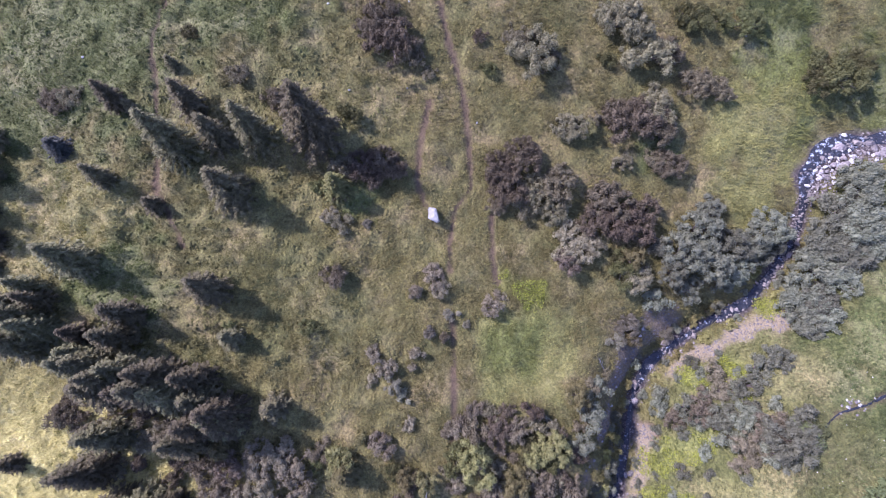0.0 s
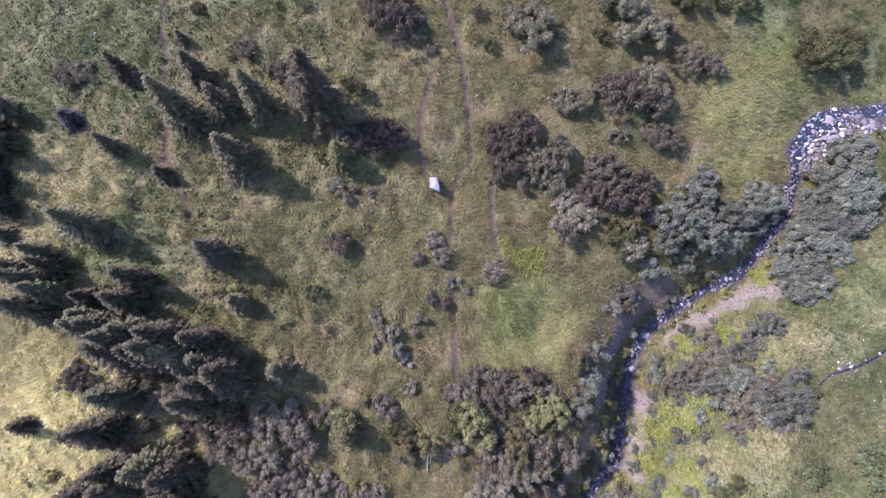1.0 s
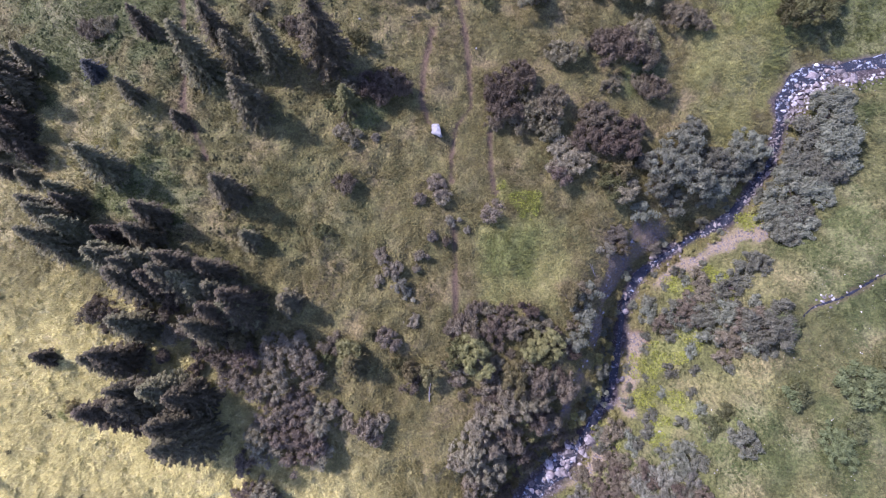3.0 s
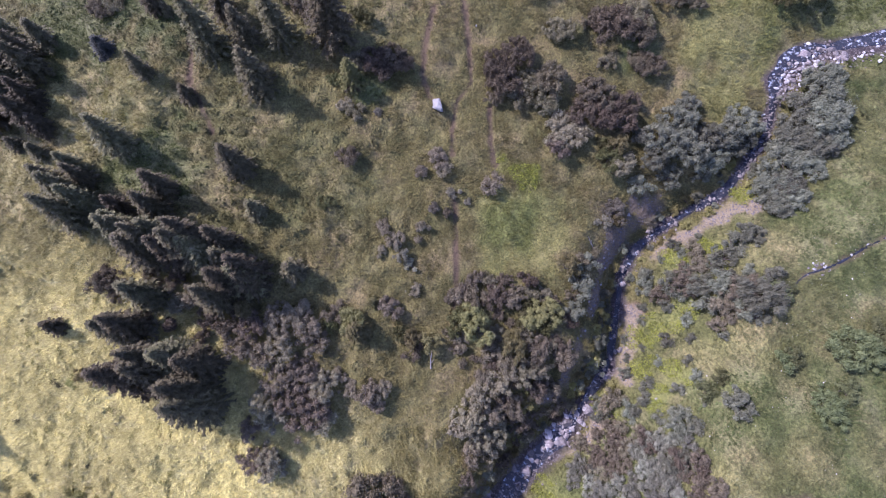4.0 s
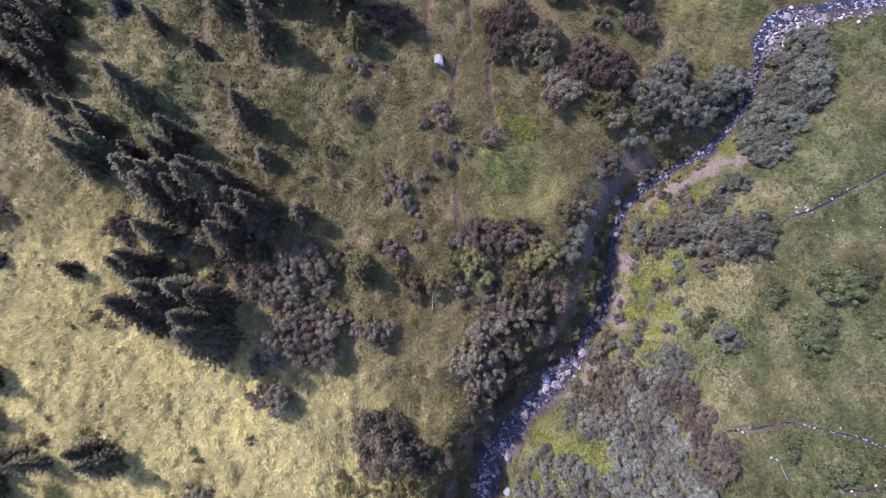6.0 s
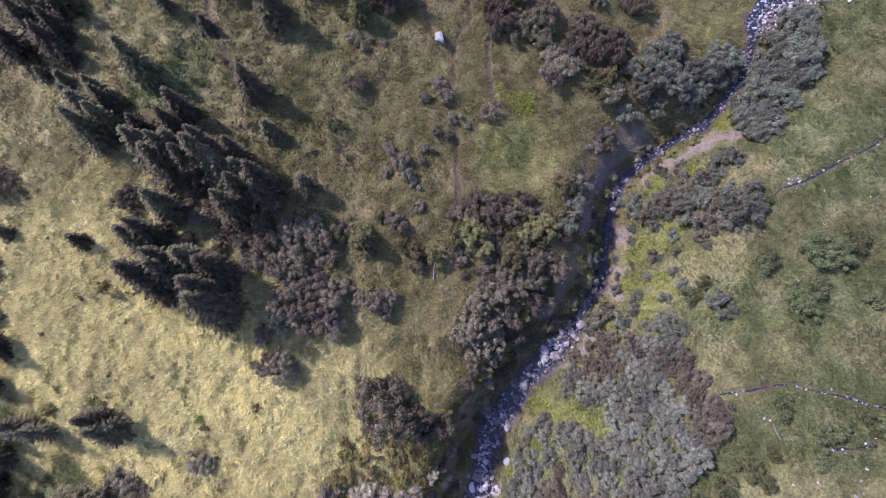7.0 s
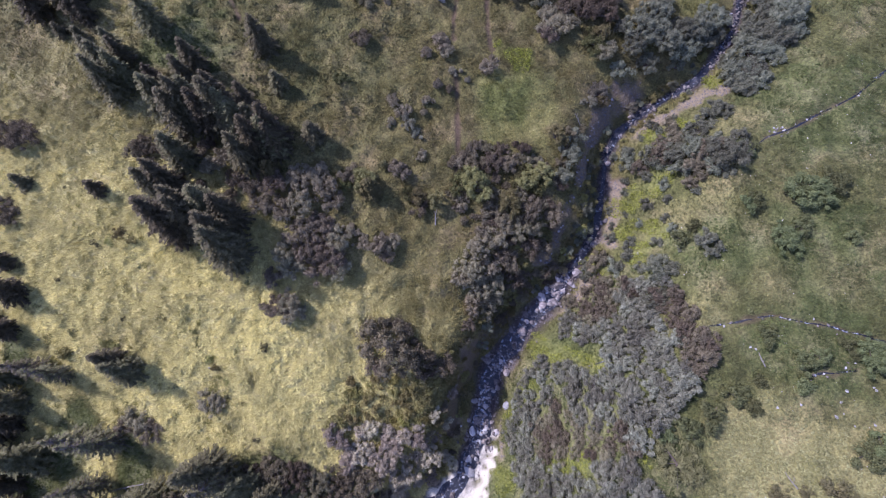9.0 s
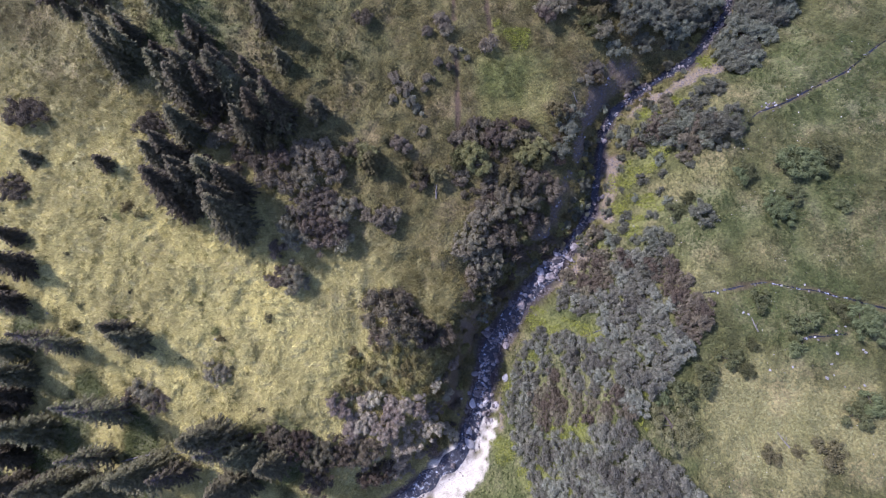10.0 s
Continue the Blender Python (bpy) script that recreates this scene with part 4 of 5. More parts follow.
thick = fill(THICKET, 1.35, 1.15, 1.8, 5, [(17.2, -46.7, 1.8), (21.5, -32.6, 1.7), (18, -31, 1.4), (27, -42.5, 1.5)])
patch = [value_noise(np.array([x]), np.array([y]), 6.0, 41)[0] for x, y, _ in thick]
plant_shrubs("thicket", [q for q, v in zip(thick, patch) if v <= 0.1], "sallow thicket beside the stream", 25, 0.85)
plant_shrubs("brown", [q for q, v in zip(thick, patch) if v > 0.1], "brownish thicket beside the stream", 38, 0.85)
GULLY_SIDE = [(24, 6), (20.5, 0), (17.5, -8), (15.5, -15), (19, -17), (10, -27), (7, -24), (9, -14), (14, -6), (18, 2)]
plant_shrubs("dark", fill(GULLY_SIDE, 2.3, 0.8, 1.7, 8, [(x, y, 1.6) for x, y, _ in SHRUB_DARK_MID + SHRUB_GREY_BANK]), "willows on the gully side", 27, 0.6)
BANK_SLOPE = [(13.1, -11.8), (17.5, -17.2), (12.7, -22.2), (8.6, -26.5), (4.7, -29.6), (1.7, -26.5), (5.1, -19.4), (9.1, -12.8)]
slope_rows = fill(BANK_SLOPE, 1.7, 0.7, 1.4, 71, [(x, y, 0.8 * r) for x, y, r in SHRUB_DARK_MID + SHRUB_GREY_BANK])
plant_shrubs("brown", slope_rows[::2], "brownish willows on the gully's slope", 65, 0.6)
plant_shrubs("leafy", slope_rows[1::4], "leafy bushes on the gully's slope", 66, 0.5)
plant_shrubs("bank", slope_rows[3::4], "grey-green willows on the gully's slope", 67, 0.6)
STREAM_STRIP = [(26.2, 1.5), (25.4, -0.9), (24.9, -6.1), (24.4, -9.4), (23.2, -12.7), (21.0, -14.9), (18.5, -16.1), (20.5, -10.5), (22.5, -6.4), (23.6, -0.9)]
strip_rows = fill(STREAM_STRIP, 0.95, 0.45, 0.95, 72)
plant_shrubs("bank", strip_rows[::2], "willows between scree and water", 68, 0.8)
plant_shrubs("leafy", strip_rows[1::2], "bushes between scree and water", 69, 0.6)
RIGHT_STRIP = [(33.5, 5.5), (40.0, 8.5), (40.5, 2), (46, 1.5), (45.5, -4), (38, -8.5), (30, -4.5), (29, 0.5)]
plant_shrubs("bank", fill(RIGHT_STRIP, 2.4, 0.6, 1.4, 9, [(x, y, 1.5) for x, y, _ in SHRUB_RIGHT_BANK]), "low willows on the right bank", 28, 0.7)
BANK_HERBS = [(27.5, -4.5), (35, -6), (36, -14), (33, -20), (27, -18), (27, -12)]
plant_shrubs("bank", fill(BANK_HERBS, 2.2, 0.5, 1.2, 10, [(x, y, 1.2) for x, y in LIMES]), "low sallows among herbs", 29, 0.7)
EDGE_COPSE = [(1, 0), (12, 0.5), (17, -5), (13, -15), (6, -14), (0, -10)]
taken = [(x, y, max(1.5, r)) for x, y, r in SHRUB_DARK_MID + SHRUB_OLIVE + SHRUB_GOLD + SHRUB_GREY_BANK]
copse = fill(EDGE_COPSE, 1.9, 0.7, 1.5, 16, taken)
plant_shrubs("brown", copse[::2], "brownish shrubs of the copse above the gully", 36, 0.6)
plant_shrubs("dark", copse[1::2], "dark shrubs of the copse above the gully", 76, 0.6)
GULLY_MOUTH = [(-19.2, -41.6), (-8.5, -40.9), (0.2, -40.7), (1.5, -47.0), (-3.2, -53.5), (-14.6, -55.8), (-17.3, -46.5)]
plant_shrubs("pale", fill(GULLY_MOUTH, 2.0, 0.8, 1.6, 17, [(x, y, 1.5) for x, y, _ in SHRUB_GREY_BANK + SHRUB_DARK_LOW]), "willows at the gully's mouth", 37, 0.65)
BANK_FOOT = [(13.5, -22.5), (8.5, -27.5), (4.0, -33.0), (2.6, -40.0), (1.6, -45.0), (-1.5, -50.5), (-4.5, -48.0), (-3.0, -40.0), (-2.0, -33.0), (4.0, -26.0), (9.5, -20.5)]
foot = fill(BANK_FOOT, 2.1, 0.5, 1.15, 18, [(x, y, 1.2) for x, y, _ in SHRUB_GREY_BANK + SHRUB_DARK_LOW])
plant_shrubs("brown", foot[::3], "shrubs at the foot of the bank", 39)
plant_shrubs("leafy", foot[1::3] + foot[2::3], "leafy bushes at the foot of the bank", 40)
plant_shrubs("mat", [(29.6, -45.9, 3.8), (40.9, -49.4, 1.6), (43.8, -49.0, 1.2), (47.1, -49.2, 2.2)], "prostrate juniper mats", 43, 0.16)
HERB_SLOPE = [(-15, -34.5), (-11.5, -33.8), (-3, -35), (-1.5, -40), (-9, -42), (-18, -41)]
herb_rows = fill(HERB_SLOPE, 1.35, 0.5, 1.05, 73)
plant_shrubs("leafy", herb_rows[::2] + herb_rows[1::4], "leafy bushes on the gully's edge", 74, 0.5)
plant_shrubs("herb", herb_rows[3::4], "yellowish bushes on the gully's edge", 75, 0.5)
LOW_SLOPE = [(-60, 12), (-38, -10), (-28, -24), (-30, -45), (-52, -34), (-78, -20), (-80, 5)]
plant_shrubs("mat", fill(LOW_SLOPE, 7.5, 0.25, 0.75, 6), "dwarf bushes on the dry slope", 26, 0.26)

SPRUCE_WORDS = {"dark": "slender dark green spruce with drooping boughs", "blue": "small bluish spruce standing alone in grass",
                "gold": "young yellowish-green spruce among willows"}


def plant_spruces(kind, rows, group, seed, wide=0.15):
    rng = np.random.default_rng(seed)
    protos = {}
    for x, y, h in rows:
        size = min((3.5, 7.0, 11.0, 16.0), key=lambda s: abs(math.log(s / h)))
        pick = (size, int(rng.integers(0, 2)))
        if pick not in protos:
            protos[pick] = make_spruce(kind, size, 0.55 + wide * size, seed * 10 + len(protos))
            tagged(protos[pick], SPRUCE_WORDS[kind], "tree", group)
        stand(protos[pick], x, y, h / size, rng, 0.1)
    for p in protos.values():
        clear(p)


plant_spruces("dark", SPRUCE_UPPER, "spruces of the upper slope", 30, 0.18)
plant_spruces("dark", SPRUCE_RIDGE, "spruces on the ridge", 31)
plant_spruces("dark", SPRUCE_BROAD, "broad spruces on the ridge", 58, 0.19)
plant_spruces("dark", SPRUCE_LOW, "spruces of the lower wood", 32)
gaunt = make_spruce("dark", 12.5, 1.9, 46, 0.62)
tagged(gaunt, "gaunt half-bare spruce with a bleached trunk", "tree", "gaunt spruces")
rng = np.random.default_rng(46)
for x, y, h in [(-53.7, -43.9, 13.5), (-58, -50.7, 12.3), (-65.9, -32.9, 10.5), (-43.2, -53, 11.8), (-34.2, -49.4, 14.5), (-62.3, -33.7, 9.6), (-57, -43.2, 12.5)]:
    stand(gaunt, x, y, h / 12.5, rng, 0.1)
clear(gaunt)
plant_spruces("dark", SPRUCE_SMALL, "young spruces", 33, 0.16)
plant_spruces("blue", SPRUCE_BLUE, "blue spruce", 34, 0.3)
plant_spruces("gold", SPRUCE_GOLD, "young yellowish spruces", 35, 0.22)


# ---- stones ----
def make_stone(name, seed, material, subdivisions=2, flat=0.62, rough=0.30, facets=5):
    bm = bmesh.new()
    bmesh.ops.create_icosphere(bm, subdivisions=subdivisions, radius=1.0)
    rng = random.Random(seed)
    shift = Vector((rng.uniform(-9, 9), rng.uniform(-9, 9), rng.uniform(-9, 9)))
    cuts = [(Vector((rng.uniform(-1, 1), rng.uniform(-1, 1), rng.uniform(-0.6, 1))).normalized(), rng.uniform(0.42, 0.8)) for _ in range(facets)]
    for v in bm.verts:
        co = v.co * (1 + rough * noise.noise(v.co * 1.1 + shift) + 0.4 * rough * noise.noise(v.co * 3 + shift))
        for n, d in cuts:
            over = co.dot(n) - d
            if over > 0:
                co -= n * over * 0.94
        v.co = Vector((co.x, co.y * 0.8, co.z * flat))
    me = bpy.data.meshes.new(name)
    bm.to_mesh(me)
    bm.free()
    me.materials.append(material)
    return me


SMALL = []


def lay_stone(me, name, x, y, size, rng, label, group, category="stone"):
    m = Matrix.LocRotScale((x, y, land_at(x, y) + 0.12 * size), Euler((rng.uniform(-0.25, 0.25), rng.uniform(-0.25, 0.25), rng.uniform(0, 6.28))), (size, size, size))
    if size < 0.27:
        SMALL.append((me, m))
        return
    ob = new(name, me)
    ob.matrix_basis = m
    tagged(ob, label, category, group)


STONES = [make_stone("stone", 100 + k, MAT_STONE) for k in range(8)]
SLABS = [make_stone("stone", 300 + k, MAT_PALE, 2, 0.5, 0.35, 9) for k in range(4)]
WHITES = [make_stone("stone", 200 + k, MAT_WHITE) for k in range(4)]
boulder_me = make_stone("boulder", 13, MAT_BOULDER, 2, 0.75, 0.1, 9)
boulder = new("boulder", boulder_me)
boulder.matrix_basis = Matrix.LocRotScale((-1.3, 24.4, land_at(-1.3, 24.4) + 0.2), Euler((0.15, 0.1, 2.05)), (1.6, 1.25, 1.35))
tagged(boulder, "large angular white boulder beside the footpath", "boulder")
rng = np.random.default_rng(41)
for k in range(120):
    i, t = int(rng.integers(2, 6)), rng.uniform()
    p = STREAM[i] * (1 - t) + STREAM[i + 1] * t
    run = (STREAM[i + 1] - STREAM[i])[:2] / np.linalg.norm((STREAM[i + 1] - STREAM[i])[:2])
    off = rng.normal(1.8, 0.8)
    lay_stone((WHITES + SLABS)[k % 8], "stone", p[0] - run[1] * off, p[1] + run[0] * off, rng.uniform(0.12, 0.40), rng, "pale rounded stone on the stream's gravel bar", "stones in the stream")
for x, y, s in [(-12.6, 40.4, 0.34), (4.5, 36.6, 0.31), (-49.2, 45.5, 0.41), (-4.7, 52.5, 0.27), (-4.9, 40.9, 0.27), (42.7, 50.1, 0.27), (-15.4, 51.5, 0.41), (29.8, -16.3, 0.41),
                (-40.9, -27.6, 0.31), (-37.7, -33.0, 0.37), (-67.9, -28.2, 0.34), (-65.3, -7.8, 0.27), (53.6, -36.7, 0.27), (49.4, -39.8, 0.27), (50.3, -41.2, 0.24), (37.4, -28.6, 0.34), (40.1, -31.4, 0.36), (40.7, -31.7, 0.33), (50.3, -37.0, 0.4), (49.3, -38.4, 0.33), (48.4, -40.1, 0.42), (52.5, -41.1, 0.36), (53.8, -37.0, 0.4), (42.1, -39.0, 0.33), (44.7, -38.7, 0.33), (9.7, -38.7, 0.9)]:
    lay_stone(WHITES[int(rng.integers(0, 4))], "stone", x, y, s * (0.66 if s < 0.9 else 1.0), rng, "pale stone lying in the grass", "pale stones in the grass")
for line in RILLS:
    for (ax, ay), (bx, by) in zip(line[:-1], line[1:]):
        for _ in range(2):
            t, off = rng.uniform(), rng.normal(0, 0.45)
            lay_stone(WHITES[int(rng.integers(0, 4))] if rng.uniform() < 0.25 else STONES[int(rng.integers(0, 8))], "stone", ax + (bx - ax) * t + off * 0.5, ay + (by - ay) * t + off,
                      rng.uniform(0.10, 0.26), rng, "small pale stone beside the rill", "stones along the rills")
RILL_HEAD = (50.6, 1.0)
for k in range(16):
    lay_stone(WHITES[k % 4] if k % 3 == 0 else STONES[k % 8], "stone", rng.normal(RILL_HEAD[0], 1.0), rng.normal(RILL_HEAD[1], 0.45), rng.uniform(0.10, 0.27), rng, "small pale stone beside the rill", "stones along the rills")
for x, y, size in [(15.8, -21.5, 0.95), (18.4, -18.6, 0.7), (21.3, -17.7, 0.75), (19.1, -20.6, 0.6), (17.0, -22.7, 0.6), (14.9, -23.6, 0.5), (20.1, -21.4, 0.5), (13.2, -25.3, 0.5),
                   (20.8, -19.8, 0.55), (14.3, -20.6, 0.45), (18.1, -16.9, 0.5), (19.4, -14.9, 0.4), (8.9, -31.5, 0.7), (10.6, -31.6, 0.45), (16.6, -20.0, 0.55), (17.6, -21.2, 0.5),
                   (4.4, -37.9, 0.7), (6.3, -38.9, 0.75), (5.2, -40.2, 0.6), (3.4, -41.1, 0.55), (8.2, -42.9, 0.6), (7.2, -45.6, 0.55), (6.3, -29.4, 0.5), (7.6, -36.4, 0.45)]:
    lay_stone(SLABS[int(rng.integers(0, 4))], "stone", x, y, size, rng, "large pale angular stone in the stream bed", "large stones in the stream")
for (ax, ay), (bx, by) in zip(SCREES[0][0][:-1], SCREES[0][0][1:]):
    for k in range(3):
        t = rng.uniform()
        lay_stone(SLABS[k], "stone", ax + (bx - ax) * t + rng.normal(0, 0.5), ay + (by - ay) * t + rng.normal(0, 0.5), rng.uniform(0.14, 0.38), rng, "pale loose stone on the scree above the stream", "stones on the scree")
for cx, cy, ex, ey, turn, n in [(17.5, -20.5, 3.6, 1.5, 0.75, 62), (8.6, -31.6, 2.8, 1.3, 0.9, 26), (6.2, -38.6, 4.2, 1.4, 1.45, 44)]:
    for k in range(n):
        a, f = rng.uniform(0, 6.28), math.sqrt(rng.uniform())
        u, v = math.cos(a) * f * ex, math.sin(a) * f * ey
        lay_stone(SLABS[k % 4] if k % 3 else STONES[k % 8], "stone", cx + u * math.cos(turn) - v * math.sin(turn), cy + u * math.sin(turn) + v * math.cos(turn),
                  rng.uniform(0.16, 0.42), rng, "pale angular stone in the stream bed", "stones in the stream")
# stream stones: thickest in the wide upper reach and below the bend
reach = STREAM[3:25]
for k in range(420):
    i = int(rng.integers(0, len(reach) - 1))
    t = rng.uniform()
    p = reach[i] * (1 - t) + reach[i + 1] * t
    run = (reach[i + 1] - reach[i])[:2]
    run = run / np.linalg.norm(run)
    upper = 1.0 if p[1] > 29 else 0.0
    stony = max(upper, math.exp(-((p[0] - 18.5) ** 2 + (p[1] + 20.5) ** 2) / 30), 0.4 * (p[1] < -22), 0.8 * math.exp(-((p[1] + 46) / 8) ** 2), 0.14)
    if rng.uniform() > stony:
        continue
    half = float(bed_half(np.array([p[1]]))[0])
    off = rng.normal(0.2 + 1.2 * upper, 0.55 * half)
    s = min(1.15, 0.19 * math.exp(rng.normal(0.25, 0.5)) * (0.55 + 0.5 * half) * (1 - 0.3 * upper))
    x, y = p[0] - run[1] * off, p[1] + run[0] * off
    pale = rng.uniform() < 0.08 + 0.3 * upper + 0.5 * (p[1] < -42)
    me = WHITES[k % 4] if pale else STONES[k % 8]
    lay_stone(me, "stone", x, y, s, rng, "pale rounded stone in the stream" if pale else "grey wet stone in the stream", "stones in the stream", "stone")


def join_small(material, label):
    """The stones too small to pick apart, of one material, in one mesh."""
    pieces = []
    for me, m in SMALL:
        if me.materials[0] == material:
            co = np.empty(3 * len(me.vertices))
            me.vertices.foreach_get("co", co)
            co = co.reshape(-1, 3) @ np.array(m.to_3x3()).T + np.array(m.translation)
            pieces.append((co, [tuple(p.vertices) for p in me.polygons]))
    if pieces:
        tagged(new("small_stones", solid("small_stones", *joined(pieces), material, True)), label, "stones", kind="stuff")


join_small(MAT_STONE, "small grey stones in and beside the stream")
join_small(MAT_WHITE, "small white stones in and beside the stream")
join_small(MAT_PALE, "small pale stones in and beside the stream")


def scatter_gravel(name, n, seed, label):
    """Cobbles too many to count, in one mesh."""
    rng = np.random.default_rng(seed)
    i = rng.integers(1, 25, n)
    t = rng.uniform(size=n)
    p = STREAM[i] + (STREAM[i + 1] - STREAM[i]) * t[:, None]
    stony = np.maximum.reduce([1.0 * (p[:, 1] > 29), np.exp(-((p[:, 0] - 18.5) ** 2 + (p[:, 1] + 20.5) ** 2) / 30), 0.38 * (p[:, 1] < -22), 0.6 * np.exp(-((p[:, 1] + 46) / 8) ** 2), 0.26 + 0 * t])
    keep = rng.uniform(size=n) < stony * (0.9 + 1.3 * value_noise(p[:, 0], p[:, 1], 1.7, 17))
    i, t, p = i[keep], t[keep], p[keep]
    n = len(i)
    a, b = STREAM[i], STREAM[i + 1]
    run = (b - a)[:, :2]
    run /= np.linalg.norm(run, axis=1)[:, None]
    off = np.maximum(rng.normal(0.1 + 1.1 * (p[:, 1] > 29), 0.6 * bed_half(p[:, 1])), -0.75 * bed_half(p[:, 1]))
    x, y = p[:, 0] - run[:, 1] * off, p[:, 1] + run[:, 0] * off
    s = 0.085 * np.exp(rng.normal(0, 0.6, n))
    oct_v = np.array([(1, 0, 0), (0, 1, 0), (-1, 0, 0), (0, -1, 0), (0, 0, 0.7), (0, 0, -0.7)], float)
    oct_f = np.array([(0, 1, 4), (1, 2, 4), (2, 3, 4), (3, 0, 4), (1, 0, 5), (2, 1, 5), (3, 2, 5), (0, 3, 5)])
    jitter = oct_v[None] * rng.uniform(0.6, 1.4, (n, 6, 3))
    ang = rng.uniform(0, 6.28, n)
    c, sn = np.cos(ang)[:, None], np.sin(ang)[:, None]
    vx, vy = jitter[..., 0] * c - jitter[..., 1] * sn, jitter[..., 0] * sn + jitter[..., 1] * c
    verts = np.stack([x[:, None] + vx * s[:, None], y[:, None] + vy * s[:, None], land(x, y)[:, None] + (0.4 + jitter[..., 2]) * s[:, None]], 2).reshape(-1, 3)
    faces = (oct_f[None] + 6 * np.arange(n)[:, None, None]).reshape(-1, 3)
    return tagged(new(name, solid(name, verts, faces, MAT_GRAVEL, True)), label, "gravel", kind="stuff")


scatter_gravel("cobbles", 9500, 42, "grey and pale cobbles lining the stream bed")


def scatter_pebbles(name, x, y, size, seed, label, material):
    """Small flat-bottomed stones lying loose on the ground, in one mesh."""
    rng = np.random.default_rng(seed)
    n = len(x)
    ang = np.arange(5) * 1.2566 + rng.uniform(0, 6, (n, 1))
    s = size * np.exp(rng.normal(0, 0.4, n))[:, None] * rng.uniform(0.75, 1.25, (n, 5))
    z = land(x, y)
    ring = np.stack([x[:, None] + np.cos(ang) * s, y[:, None] + np.sin(ang) * s, np.repeat(z[:, None] - 0.02, 5, 1)], 2)
    top = np.stack([x, y, z + size * rng.uniform(0.5, 0.9, n)], 1)[:, None]
    verts = np.concatenate([ring, top], 1).reshape(-1, 3)
    faces = (np.array([(k, (k + 1) % 5, 5) for k in range(5)])[None] + 6 * np.arange(n)[:, None, None]).reshape(-1, 3)
    return tagged(new(name, solid(name, verts, faces, material, True)), label, "gravel", kind="stuff")


rng = np.random.default_rng(54)
qx, qy = rng.uniform(5, 50, 60000), rng.uniform(-48, 16, 60000)
loose = covers(qx, qy)
keep = rng.uniform(size=60000) < 0.95 * np.maximum(loose[1], 0.9 * loose[3]) ** 1.5
scatter_pebbles("pebbles", qx[keep], qy[keep], 0.10, 55, "loose pinkish and grey pebbles on bare strips", MAT_STONE)
qx, qy = rng.uniform(32, 72, 1500), rng.uniform(-55, 24, 1500)
keep = (to_line(qx, qy, STREAM)[2] > 0) & (value_noise(qx, qy, 7.0, 18) + 0.5 * value_noise(qx, qy, 2.5, 19) > 0.1)
scatter_pebbles("pale_pebbles", qx[keep], qy[keep], 0.05, 56, "scattered small pale stones in the grass", MAT_WHITE)


# ---- dead wood ----
def make_log(x, y, heading, length, radius, label, twigs=3):
    base = new("log")
    z = land_at(x, y) + radius
    c, s = math.cos(heading), math.sin(heading)
    end = land_at(x + c * length, y + s * length) + radius
    rise = end - z
    rng = random.Random(int(x * 10) + 5)
    mid = (c * length * 0.5 - s * 0.12, s * length * 0.5 + c * 0.12, rise * 0.5 + 0.08)
    part("stem", solid("stem", *joined([cone((0, 0, 0), mid, radius, radius * 0.8, 8), cone(mid, (c * length, s * length, rise), radius * 0.8, radius * 0.35, 8)]), MAT_DEAD), base)
    for k in range(twigs):
        f = 0.35 + 0.6 * k / max(1, twigs)
        side = 1 if k % 2 else -1
        a = heading + side * 0.7
        le = length * rng.uniform(0.15, 0.32)
        root = (c * length * f, s * length * f, rise * f + 0.05)
        part("dead_branch", solid("dead_branch", *cone(root, (root[0] + math.cos(a) * le, root[1] + math.sin(a) * le, root[2] + 0.25), radius * 0.4, 0.015, 5), MAT_DEAD), base)
    base.location = (x, y, z)
    return tagged(base, label, "log", "fallen logs")


make_log(-2.2, -12.3, 1.5, 2.4, 0.10, "bleached fallen trunk among willows", 2)
make_log(-46.0, -50.5, 0.12, 6.5, 0.16, "bleached fallen spruce trunk on the lower slope", 4)
make_log(-57.0, -52.0, 0.2, 8.0, 0.15, "bleached fallen spruce trunk in the lower wood", 4)
make_log(41.6, -34.0, 1.9, 2.0, 0.09, "grey fallen stem in the grass", 2)
make_log(22.3, 4.6, 2.2, 2.4, 0.07, "pale dead branches on the stream's bank", 6)
make_log(43.0, -48.5, 2.1, 2.2, 0.09, "grey fallen stem lying in pale grass", 1)


# ---- herbs and grass ----
def scatter_leaves(name, kind, x, y, length, width, tall, seed, label):
    rng = np.random.default_rng(seed)
    z = land(x, y) + rng.uniform(0.02, tall, len(x))
    out = np.stack([rng.normal(0, 1, len(x)), rng.normal(0, 1, len(x)), np.full(len(x), 0.7)], 1)
    v, f = leaves(rng, np.stack([x, y, z], 1), out, length, width)
    return tagged(new(name, solid(name, v, f, LEAF[kind])), label, "herbs", kind="stuff")


